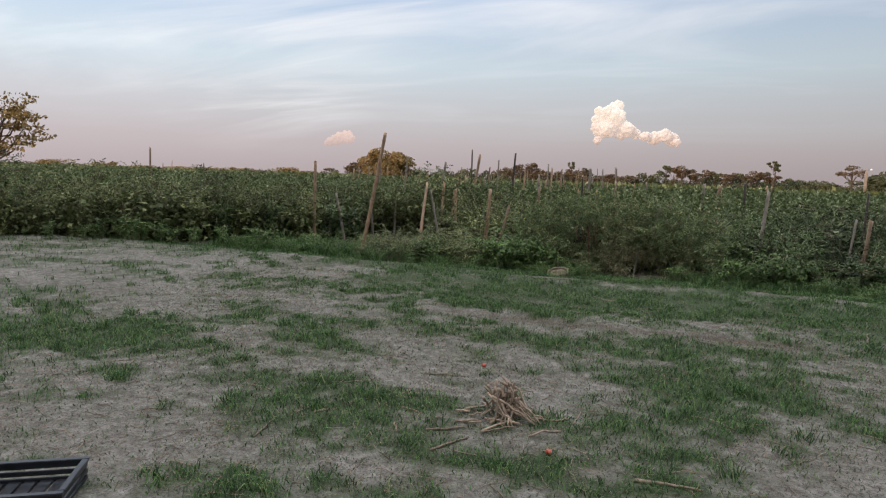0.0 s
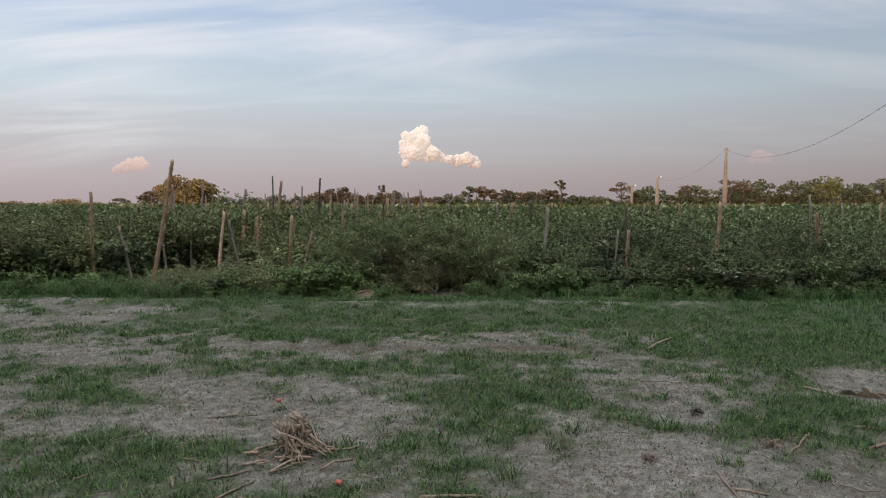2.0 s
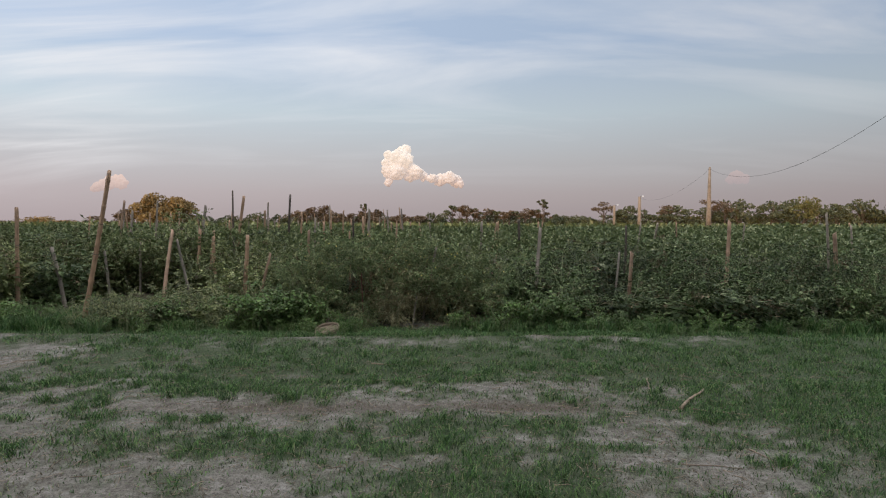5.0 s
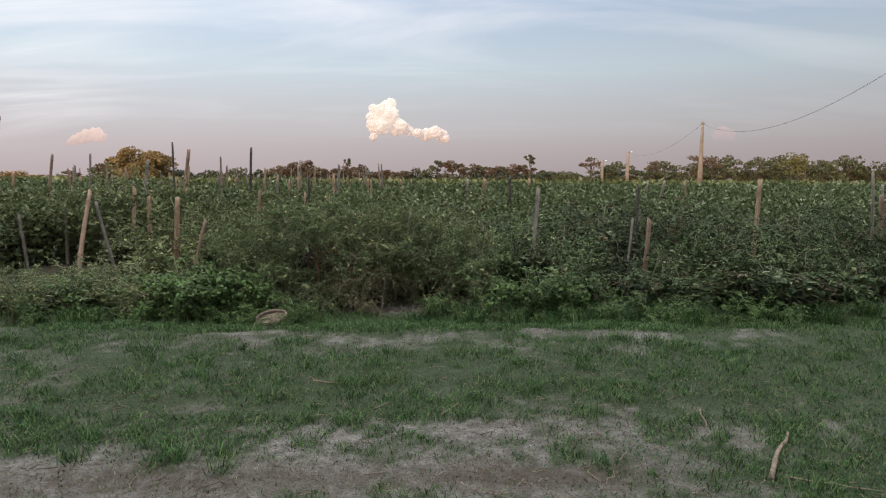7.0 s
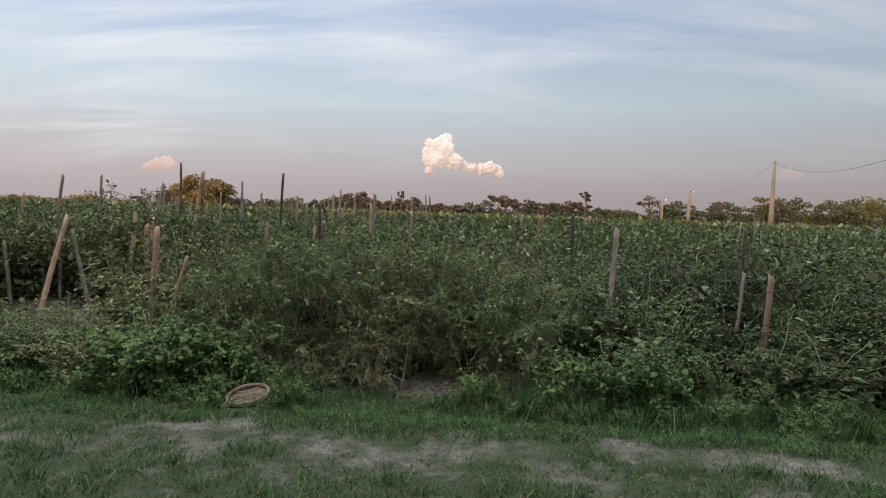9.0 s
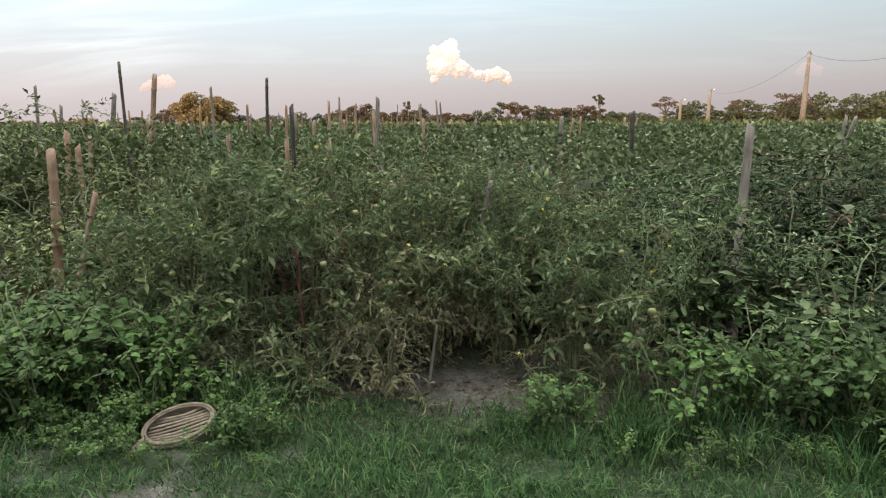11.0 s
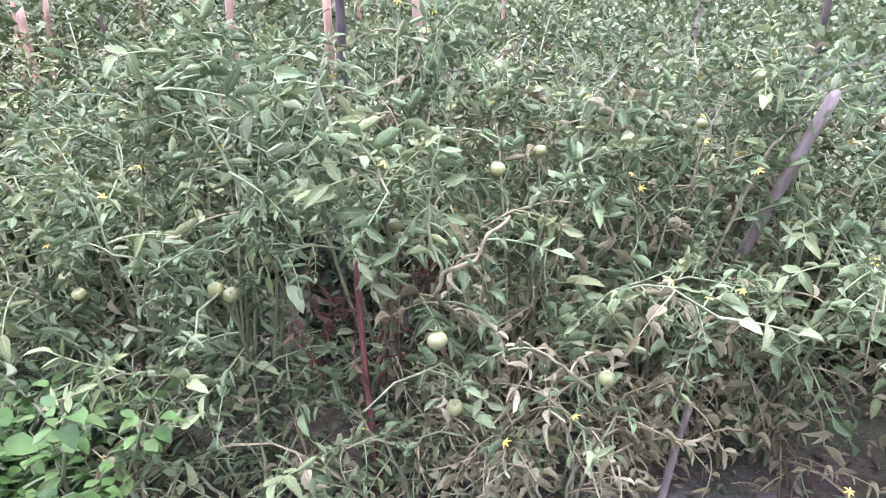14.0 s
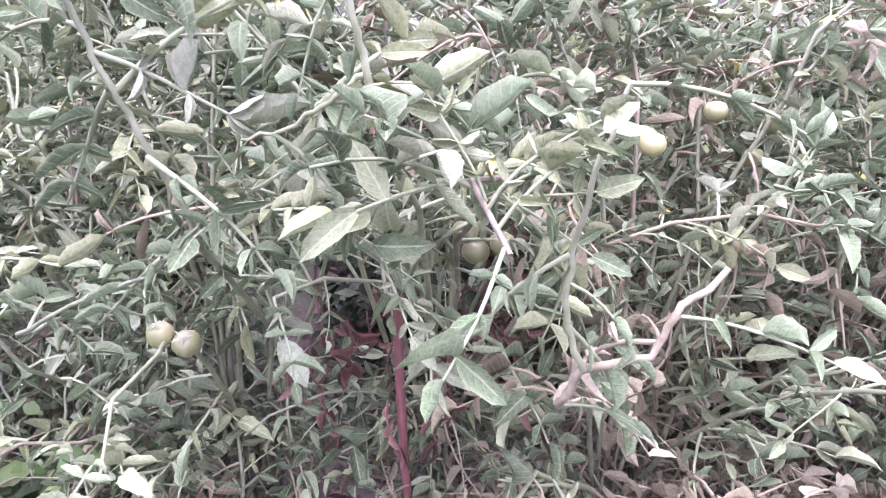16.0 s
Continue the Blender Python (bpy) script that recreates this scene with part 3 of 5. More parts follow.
x, y, r = sow(150000, -6.5, 5.5, 2.2, 8.1, 21, 1.6)
sx, sy = r.uniform(-6.5, 5.5, 30000), r.uniform(2.2, 8.1, 30000)
x, y = np.concatenate([x, sx]), np.concatenate([y, sy])
h = r.uniform(0.016, 0.056, len(x)) * (0.55 + 0.75 * turf_cover(x, y))
tagged(new("grass", blade_mesh("short_grass", x, y, h, r.uniform(0.004, 0.008, len(x)), r.uniform(0.3, 1.5, len(x)), M_GRASS, 22)),
       "short worn green grass in patches on dry silt", "grass", kind="stuff")
x, y, r = sow(120000, -9.0, 8.5, 7.6, 11.9, 23, 1.4)
clump = np.clip(0.62 + 0.75 * waves(x, y, 0.5, 41) + 0.55 * waves(x, y, 0.17, 42), 0.12, 2.0)
keep = (r.uniform(0, 1, len(x)) < 0.25 + clump) & (np.hypot(x + 1.68, (y - 11.2) * 0.8) > 0.2)
x, y, clump = x[keep], y[keep], clump[keep]
h = r.uniform(0.02, 0.075, len(x)) * (0.4 + 0.9 * clump) * (0.85 + 0.6 * np.clip((y - 10.6) / 0.8, 0, 1))
tagged(new("grass", blade_mesh("verge_grass", x, y, h, r.uniform(0.004, 0.009, len(x)), r.uniform(0.4, 1.6, len(x)), M_GRASS, 24)),
       "dense green verge grass before the tomato field", "grass", kind="stuff")
x, y, r = sow(26000, -4.2, 3.4, 10.5, 12.0, 45, 0.8)
keep = np.hypot(x + 1.68, (y - 11.2) * 0.8) > 0.2
x, y = x[keep], y[keep]
h = r.uniform(0.02, 0.10, len(x)) * (0.9 + 0.7 * waves(x, y, 0.2, 46))
tagged(new("grass", blade_mesh("rough_grass", x, y, h, r.uniform(0.004, 0.009, len(x)), r.uniform(0.5, 1.8, len(x)), M_GRASS, 47)),
       "rough uneven grass along the crop's edge", "grass", kind="stuff")
x, y, r = sow(22000, -16, -6.5, 2.5, 11.0, 25, 1.2)
tagged(new("grass", blade_mesh("side_grass", x, y, r.uniform(0.03, 0.09, len(x)), r.uniform(0.006, 0.013, len(x)), r.uniform(0.2, 1.0, len(x)), M_GRASS, 26)),
       "thin green grass beside a bare path", "grass", kind="stuff")
x, y, r = sow(16000, 5.5, 15, 4.0, 11.6, 27, 1.0)
tagged(new("grass", blade_mesh("side_grass", x, y, r.uniform(0.04, 0.12, len(x)), r.uniform(0.006, 0.013, len(x)), r.uniform(0.2, 1.0, len(x)), M_GRASS, 28)),
       "green grass along the field edge", "grass", kind="stuff")
r = np.random.default_rng(31)
cx, cy = r.uniform(-8, 9, 150), r.normal(11.55, 0.22, 150)
cx, cy = np.concatenate([cx, (-1.55, -1.7, -1.4, 1.0, 1.25, 0.8, 1.5)]), np.concatenate([cy, (11.85, 11.75, 11.95, 11.55, 11.7, 11.5, 11.8)])
cx, cy = np.concatenate([cx, r.uniform(-9.5, -5.4, 90)]), np.concatenate([cy, r.uniform(11.3, 13.2, 90)])
keep = ~((np.abs(cx + 0.35) < 0.75) & (cy > 11.2)) & (np.hypot(cx + 1.66, cy - 11.28) > 0.34)
cx, cy = cx[keep], cy[keep]
x, y = np.repeat(cx, 70) + r.normal(0, 0.06, len(cx) * 70), np.repeat(cy, 70) + r.normal(0, 0.06, len(cx) * 70)
tagged(new("grass", blade_mesh("tall_grass", x, y, r.uniform(0.12, 0.34, len(x)), r.uniform(0.005, 0.011, len(x)), r.uniform(0.3, 1.1, len(x)), M_GRASS, 32)),
       "long arching grass at the foot of the tomato plants", "grass", kind="stuff")


r = np.random.default_rng(33)
cx, cy = r.uniform(-7.5, 6.5, 900), r.uniform(2.4, 10.2, 900)
keep = r.uniform(0, 1, 900) < turf_cover(cx, cy)
cx, cy = cx[keep], cy[keep]
size = r.uniform(0.5, 1.3, len(cx))
x, y = np.repeat(cx, 42) + r.normal(0, 0.045, len(cx) * 42), np.repeat(cy, 42) + r.normal(0, 0.035, len(cx) * 42)
tagged(new("grass", blade_mesh("grass_tuft", x, y, r.uniform(0.05, 0.13, len(x)) * np.repeat(size, 42), r.uniform(0.004, 0.008, len(x)), r.uniform(0.4, 1.5, len(x)), M_GRASS, 34)),
       "scattered tufts of coarse green grass on silt", "grass", kind="stuff")
r = np.random.default_rng(35)
x, y = r.uniform(-7, 5.5, 60000), r.uniform(2.2, 10.8, 60000)
keep = r.uniform(0, 1, 60000) < 0.25 + 0.75 * (np.abs(waves(x, y, 0.45, 36)) < 0.35)
x, y = x[keep], y[keep]
tagged(new("grass", blade_mesh("dry_grass", x, y, r.uniform(0.012, 0.045, len(x)), r.uniform(0.003, 0.007, len(x)), r.uniform(0.6, 1.9, len(x)), M_STRAW, 37)),
       "sparse trampled straw-coloured grass on bare silt", "grass", kind="stuff")


# ---- foliage kit ----
def leaflet(length, width, fold, curl, droop, rows=5, fine=True):
    """One blade along +y, folded along its midrib, edges curled, tip drooping."""
    s = np.linspace(0, 1, rows)
    prof = np.sin(np.pi * np.clip(s, 0.02, 1) ** 0.78) ** 0.62
    prof *= 1 + 0.10 * np.sin(s * 17.0)
    prof[-1] = 0.02
    V, F = [], []
    cols = (-1, -0.55, 0, 0.55, 1) if fine else (-1, 0, 1)
    for i, a in enumerate(s):
        yy, zz = length * (a - 0.12 * droop * a * a), -length * droop * 0.55 * a * a
        for c in cols:
            wv = c * width * 0.5 * prof[i]
            up = c * c * width * 0.5 * prof[i] * fold + (abs(c) > 0.9) * curl * width * 0.4 * prof[i]
            V.append((wv * (1 - 0.35 * fold - 0.35 * curl * (abs(c) > 0.9)), yy, zz + up + 0.03 * width * math.sin(9 * a + c)))
    k = len(cols)
    for i in range(rows - 1):
        for j in range(k - 1):
            F.append((i * k + j, i * k + j + 1, (i + 1) * k + j + 1, (i + 1) * k + j))
    return np.array(V), np.array(F)


def turn(v, m):
    M = np.array(m.to_3x3())
    return v @ M.T + np.array(m.translation)


def blade(length, width, fold, droop):
    """A leaflet in four triangles, folded along its midrib."""
    h = width * 0.5
    V = [(0, 0, 0), (-h * (1 - 0.3 * fold), length * 0.42, h * fold - 0.1 * length * droop), (h * (1 - 0.3 * fold), length * 0.42, h * fold - 0.1 * length * droop),
         (0, length * (1 - 0.15 * abs(droop)), -0.5 * length * droop), (0, length * 0.5, -0.14 * length * droop)]
    return np.array(V), np.array([(0, 4, 1), (0, 2, 4), (1, 4, 3), (4, 2, 3)])


def compound(r, size=0.2, pairs=3, fine=True, withered=False, stalk=True, marks=None):
    """A tomato leaf: a stalk with pairs of leaflets and an end leaflet, along +y."""
    droop = r.uniform(0.2, 0.9) + (0.8 if withered else 0)
    s = np.linspace(0, 1, 6)
    pts = np.stack([0.03 * size * np.sin(4 * s + r.uniform(0, 6)), size * (s - 0.15 * droop * s * s), -size * 0.5 * droop * s * s], 1)
    chunks = []
    if stalk:
        chunks.append(tube_arrays(pts, np.linspace(0.0036, 0.0018, 6) * (size / 0.2), 3 if not fine else 5, False))
        if marks is not None:
            marks.append(np.zeros((len(chunks[0][0]), 2)))
    spots = [(q, sd) for q in np.linspace(0.26, 0.84, pairs) for sd in (-1, 1)] + [(1.0, 0)]
    for q, sd in spots:
        at = np.array([np.interp(q, s, pts[:, k]) for k in range(3)])
        ln = size * r.uniform(0.17, 0.36) * (1.2 if sd == 0 else 1) * (0.75 if q < 0.4 else 1)
        fold, curl = r.uniform(0.05, 1.2), r.uniform(0.0, 0.9)
        if withered:
            fold, curl = r.uniform(1.0, 1.9), r.uniform(0.2, 0.9)
        wd, dr = ln * r.uniform(0.38, 0.62), r.uniform(-0.6, 1.5)
        v, f = leaflet(ln, wd * (0.8 if withered else 1), fold, curl, dr, 6, True) if fine else blade(ln * 1.15, wd * 0.82, min(fold, 0.8), dr)
        if marks is not None:
            marks.append(np.stack([np.tile((1, 0.55, 0, 0.55, 1), 6), np.repeat(np.linspace(0, 1, 6), 5)], 1))
        rz = -sd * r.uniform(45, 80) + r.uniform(-12, 12)
        v = turn(v, pose(*at, r.uniform(-55, 35) - (30 if withered else 0), r.uniform(-60, 60), rz))
        chunks.append((v, f))
    return join(chunks)


def shoot_points(base, az, reach, height, droop, n=10, seed=0):
    r = np.random.default_rng(seed)
    s = np.linspace(0, 1, n)
    hz = reach * s ** 1.35
    z = height * (1 - (1 - s) ** 1.8) - droop * s ** 3
    wig = r.normal(0, 0.02, (n, 2)) * s[:, None]
    return np.stack([base[0] + math.cos(az) * hz + wig[:, 0], base[1] + math.sin(az) * hz + wig[:, 1], base[2] + z], 1)


def leaf_pose(p, az, pitch, rollv, size):
    """Leaf at p pointing along azimuth az, pitched up, rolled."""
    return (Matrix.Translation(p) @ Matrix.Rotation(az - math.pi / 2, 4, "Z") @ Matrix.Rotation(pitch, 4, "X")
            @ Matrix.Rotation(rollv, 4, "Y") @ Matrix.Scale(size, 4))


def field_plant(name, seed, height=1.25, spreadv=0.42, shoots=6, per=13, dry=0.12, mat=M_LEAF_FAR):
    """A staked tomato bush for the rows: stems, green foliage and some withered leaves."""
    r = np.random.default_rng(seed)
    stems, green, brown = [], [], []
    for i in range(shoots):
        az = 2 * math.pi * (i + r.uniform(-0.3, 0.3)) / shoots
        pts = shoot_points((0, 0, 0), az, spreadv * r.uniform(0.5, 1.15), height * r.uniform(0.5, 1.02), 0.25 * r.uniform(0, 1) ** 2, 9, seed * 31 + i)
        stems.append(tube_arrays(pts, np.linspace(0.008, 0.003, 9), 3, False))
        for k in range(per):
            s = float(np.clip((0.30, 0.56, 0.80, 0.97)[k % 4] + r.normal(0, 0.045), 0.12, 1.0))
            p = [np.interp(s, np.linspace(0, 1, 9), pts[:, q]) for q in range(3)]
            m = leaf_pose(p, az + r.uniform(-1.9, 1.9), radians(r.uniform(-55, 40) + 18 * s), radians(r.uniform(-45, 45)), r.uniform(0.75, 1.25) * (1.12 - 0.35 * s))
            wither = r.uniform() < dry + (0.22 if p[2] < 0.42 * height else 0)
            v, f = compound(r, 0.20, 4, False, wither, False)
            (brown if wither else green).append((turn4(v, m), f))
    for k in range(430):
        q, w = r.uniform(0, 6.28), 0.28 * math.sqrt(r.uniform(0, 1))
        p = (math.cos(q) * w, math.sin(q) * w, height * r.uniform(0.03, 0.60))
        ln = r.uniform(0.08, 0.13)
        v, f = blade(ln, ln * 0.55, r.uniform(0, 0.6), r.uniform(-0.4, 0.9))
        green.append((turn4(v, leaf_pose(p, r.uniform(0, 6.28), radians(r.uniform(-70, 40)), radians(r.uniform(-50, 50)), 1.0)), f))
    root = empty(name)
    tagged(part("stem", mesh_from("stem", *join(stems), M_STEM, True), M_STEM, root), kind="stuff")
    tagged(part("foliage", mesh_from("foliage", *join(green), mat), mat, root), kind="stuff")
    if brown:
        part("withered_foliage", mesh_from("withered_foliage", *join(brown), M_LEAF_DRY_FAR), M_LEAF_DRY_FAR, root, "withered brown lower leaves")["kind"] = "stuff"
    return root


def turn4(v, m):
    A = np.array(m)
    return v @ A[:3, :3].T + A[:3, 3]


# ---- tomato rows ----
def rows_at(x):
    """Row depths and heights of the crop across the field at x."""
    if x < -8.3:
        y0 = 13.8 + 0.70 * min(0.0, x + 8.5)
        return [(y0 + 0.95 * k, 1.58 + 0.03 * k) for k in range(4)]
    if x < -5.95:
        return [(16.7, 1.75), (17.2, 1.85), (17.8, 1.9), (18.7, 1.75)]
    if x < -5.6:
        return [(16.2, 1.40), (17.1, 1.50), (18.0, 1.48)]
    if x < -4.5:
        return [(12.1, 0.45), (15.3, 1.25), (16.3, 1.45), (17.2, 1.55)]
    if x < -2.7:
        return [(11.95, 0.52), (12.6, 0.66), (13.75, 1.12), (14.7, 1.36), (15.6, 1.42)]
    if x < 1.75:
        return [(12.72, 1.22), (13.4, 1.30), (14.2, 1.36), (15.2, 1.38)]
    return [(12.4, 1.02), (13.05, 1.18), (14.85, 1.44), (15.7, 1.42)]


KINDS = [field_plant("tomato_plant", 101 + i, shoots=9 + i % 2, per=16, dry=(0.06, 0.14, 0.09, 0.2, 0.1)[i]) for i in range(5)]
KINDS += [field_plant("tomato_plant", 111 + i, shoots=9, per=16, dry=0.12, mat=M_LEAF_PALE) for i in range(3)]
NEAR = (-2.75, 0.95)
r = np.random.default_rng(41)
spots = []
for xx in np.arange(-20.6, 13.5, 0.60):
    for k, (yy, hh) in enumerate(rows_at(xx)):
        px, py = xx + r.uniform(-0.2, 0.2) + (0.28 if k % 2 else 0), yy + r.uniform(-0.27, 0.27)
        if yy < 13 and NEAR[0] < px < NEAR[1]:
            continue
        if -px > 1.2 * py + 8 or (px > 0 and px > 0.8 * py + 1):
            continue
        spots.append((px, py, hh * r.uniform(0.78, 1.05)))
LABEL_ROW = "bushy green tomato plant in a staked field row"
first_use = set()
for i, (px, py, hh) in enumerate(spots):
    k = int(r.integers(5, 8)) if (px < -2.6 and r.uniform() < 0.8) or (px < 0.8 and py > 13 and r.uniform() < 0.6) else int(r.integers(0, 5))
    wd = 1.45 if hh > 1.5 else 1.0 if hh > 0.8 else 0.62
    m = pose(px, py, -0.14, r.uniform(-6, 6), r.uniform(-6, 6), r.uniform(0, 360)) @ Matrix.Diagonal((wd * r.uniform(0.8, 1.3), wd * r.uniform(0.8, 1.3), (hh + 0.12) / 1.42, 1))
    if k in first_use:
        ob = copy_thing(KINDS[k], m)
    else:
        first_use.add(k)
        ob = KINDS[k]
        ob.matrix_basis = m
    lab = LABEL_ROW if hh > 1.05 else "low sprawling tomato plant at the field edge"
    if hh > 1.55:
        lab = "tall dense tomato plant beside the open furrow"
    tagged(ob, lab, "tomato plant", "tomato plants in rows")

# far crop, uncountable
def canopy(name, n, y0, y1, size, seed, lo=0.92, hi=1.42):
    r = np.random.default_rng(seed)
    y = y0 + (y1 - y0) * r.uniform(0, 1, n) ** 1.25
    x = r.uniform(-1.55, 0.98, n) * (y + 2)
    top = lo + (hi - lo) * (0.5 + 0.5 * waves(x, y, 0.75 + size * 2, seed + 1)) + 0.14 * waves(x, y * 0.35, 0.5 + size, seed + 2) + 0.13 * waves(x, y, 2.1 + size * 3, seed + 3)
    z = top - 0.62 * r.uniform(0, 1, n) ** 2.2
    az, el, tw = r.uniform(0, 2 * np.pi, n), r.uniform(-0.9, 1.1, n), r.uniform(0, np.pi, n)
    d = np.stack([np.cos(az) * np.cos(el), np.sin(az) * np.cos(el), np.sin(el)], 1)
    s = np.cross(d, np.stack([np.cos(tw), np.sin(tw), 0.4 + 0 * tw], 1))
    s /= np.linalg.norm(s, axis=1, keepdims=True) + 1e-6
    ln = size * r.uniform(0.6, 1.5, n)[:, None]
    P = np.stack([x, y, z], 1)
    V = np.stack([P, P + d * ln * 0.5 + s * ln * 0.26, P + d * ln, P + d * ln * 0.5 - s * ln * 0.26], 1).reshape(-1, 3)
    F = np.arange(n)[:, None] * 4 + np.array([[0, 1, 2, 3]])
    return tagged(new(name, mesh_from(name, V, F, M_CROP)), "far rows of green tomato crop", "crop", kind="stuff")


canopy("tomato_crop", 76000, 15.9, 26, 0.09, 50)
canopy("tomato_crop", 44000, 24, 38, 0.14, 51)
canopy("tomato_crop", 32000, 36, 62, 0.26, 52)
canopy("tomato_crop", 22000, 60, 150, 0.6, 53, 0.8, 1.3)


# ---- the plants at the camera ----
r = np.random.default_rng(61)


def fine_leaf(name, r, size, mat, withered=False):
    """A compound leaf whose leaflets carry their own veins."""
    marks = []
    me = mesh_from(name, *compound(r, size, 3, True, withered, True, marks), mat, True)
    q = np.vstack(marks).astype(np.float32)
    for k, key in enumerate(("across", "along")):
        me.attributes.new(key, "FLOAT", "POINT").data.foreach_set("value", np.ascontiguousarray(q[:, k]))
    return me


LEAVES = [fine_leaf("leaf", r, 0.150 * (0.85 + 0.025 * i), M_LEAF) for i in range(14)]
DRY = [fine_leaf("withered_leaf", r, 0.155, M_LEAF_DRY, True) for i in range(8)]


def fruit_mesh(name, mat, radius=0.026):
    """A slightly flattened, five-lobed fruit with its stem dimple."""
    bm = bmesh.new()
    bmesh.ops.create_uvsphere(bm, u_segments=16, v_segments=10, radius=radius)
    for v in bm.verts:
        a = math.atan2(v.co.y, v.co.x)
        rad = math.hypot(v.co.x, v.co.y) / radius
        v.co.x *= 1 + 0.035 * math.cos(5 * a) * rad
        v.co.y *= 1 + 0.035 * math.cos(5 * a) * rad
        v.co.z = v.co.z * 0.9 - (0.2 * radius * max(0, 1 - rad * 2.2) if v.co.z > 0 else 0)
        v.co.z -= radius * 0.9
    for f in bm.faces:
        f.smooth = True
    me = bpy.data.meshes.new(name)
    bm.to_mesh(me)
    bm.free()
    me.materials.append(mat)
    return me


def star_mesh(name, mat, n, length, width, lift, z=0.0):
    """Pointed petals or sepals round a centre."""
    ch = []
    for i in range(n):
        v, f = leaflet(length, width, 0.25, 0.3, -lift, 4, False)
        ch.append((turn(v, pose(0, 0, z, 0, 0, 360 * i / n)), f))
    return mesh_from(name, *join(ch), mat, True)


FRUIT = fruit_mesh("tomato", M_FRUIT)
CALYX = star_mesh("calyx", M_STEM, 5, 0.02, 0.006, 0.8)
PETALS = star_mesh("flower", M_PETAL, 6, 0.017, 0.007, -0.5)


def add_fruit(parent, loc, size, rot):
    f = part("tomato", FRUIT, M_FRUIT, parent, "pale green unripe tomato")
    f.matrix_basis = Matrix.Translation(loc) @ pose(0, 0, 0, *rot) @ Matrix.Scale(size, 4)
    part("calyx", CALYX, M_STEM, f)
    return f


def near_plant(loc, seed, height, shoots, dry, lean):
    """A tomato bush whose stems, leaves, flowers and fruit can be told apart."""
    r = np.random.default_rng(seed)
    root = empty("tomato_plant", (*loc, -0.12))
    nl = 0
    shoots = int(shoots * 1.55)
    for i in range(shoots):
        az = 2 * math.pi * (i + r.uniform(-0.35, 0.35)) / shoots
        front = -math.sin(az)
        tall = height * (r.uniform(0.80, 1.15) - 0.50 * max(0, front) * r.uniform(0, 1.5))
        reach = r.uniform(0.18, 0.46) + (lean + 0.08) * max(0, front) * r.uniform(0.4, 2.0)
        reach = min(reach, (loc[1] - 11.86) / max(0.15, front)) if front > 0 else reach
        pts = shoot_points((r.uniform(-.05, .05), r.uniform(-.05, .05), -0.02), az, reach, tall, r.uniform(0, 0.35) * max(0.1, front), 10, seed * 17 + i)
        part("branch", mesh_from("branch", *tube_arrays(pts, np.linspace(0.0068, 0.0024, 10), 6, False), M_STEM if r.uniform() > 0.25 else M_STEM_DRY, True), M_STEM, root)
        n = int(27 * tall / 1.1) + 6
        for k in range(n):
            s = 0.13 + 0.87 * (k + r.uniform(0.1, 0.9)) / n
            p = Vector([np.interp(s, np.linspace(0, 1, 10), pts[:, q]) for q in range(3)])
            wither = r.uniform() < dry * ((1.7 if dry > 0.4 else 1.3) if p.z < 0.55 else 0.2 if dry < 0.4 else 0.4)
            m = leaf_pose(p, az + r.uniform(-2.0, 2.0), radians(r.uniform(-55, 55) + 22 * s), radians(r.uniform(-60, 60)), r.uniform(0.75, 1.4) * (1.1 - 0.35 * s))
            if -1.62 < loc[0] + p.x < -1.03 and 0.54 < p.z < 0.96 and loc[1] + p.y < 12.6 and r.uniform() < 0.96:
                continue
            if height > 0.8 and p.z < 0.34 and r.uniform() < (0.15 if wither else 0.45):
                continue
            tip = p + m.to_3x3() @ Vector((0, 0.13, 0))
            if -1.58 < loc[0] + tip.x < -1.07 and 0.58 < tip.z < 0.92 and loc[1] + tip.y < 12.5:
                continue
            if loc[1] + tip.y < 11.68 and p.z > 0.12:
                continue
            lf = part("withered_leaf" if wither else "leaf", (DRY if wither else LEAVES)[int(r.integers(0, 8 if wither else 14))], M_LEAF, root,
                      "curled brown withered leaf" if wither else "")
            lf.matrix_basis = m
            nl += 1
            if r.uniform() < 0.035 and s > 0.4:
                fl = part("flower", PETALS, M_PETAL, root, "small yellow star flower")
                fl.matrix_basis = Matrix.Translation(p + Vector((0, -0.03, 0.03))) @ pose(0, 0, 0, r.uniform(0, 70), r.uniform(-30, 30), r.uniform(0, 360)) @ Matrix.Scale(r.uniform(0.8, 1.2), 4)
    return tagged(root, "sprawling tomato plant with grey-green curled leaves and withered lower leaves", "tomato plant", "tomato plants in rows")


# x, y, height, shoots, share of dry leaves, forward sprawl
FRONT = [(-2.55, 12.50, 1.00, 8, 0.12, 0.22), (-2.12, 12.45, 1.24, 9, 0.14, 0.28), (-1.68, 12.40, 1.40, 10, 0.10, 0.30),
         (-1.24, 12.52, 1.44, 10, 0.16, 0.22), (-0.80, 12.46, 1.36, 10, 0.46, 0.26), (-0.36, 12.62, 1.26, 9, 0.45, 0.02),
         (0.10, 12.74, 1.28, 9, 0.35, 0.12), (0.56, 12.42, 1.18, 9, 0.22, 0.30), (0.98, 12.40, 1.10, 8, 0.16, 0.30),
         (-2.02, 12.12, 0.52, 5, 0.15, 0.1), (-1.58, 12.14, 0.46, 5, 0.12, 0.1), (-0.66, 12.14, 0.55, 6, 0.85, 0.1), (-1.12, 12.16, 0.42, 6, 0.2, 0.1), (-2.45, 12.1, 0.5, 5, 0.1, 0.1),
         (-0.62, 13.15, 1.30, 8, 0.55, 0.10), (-0.10, 13.20, 1.28, 8, 0.60, 0.10)]
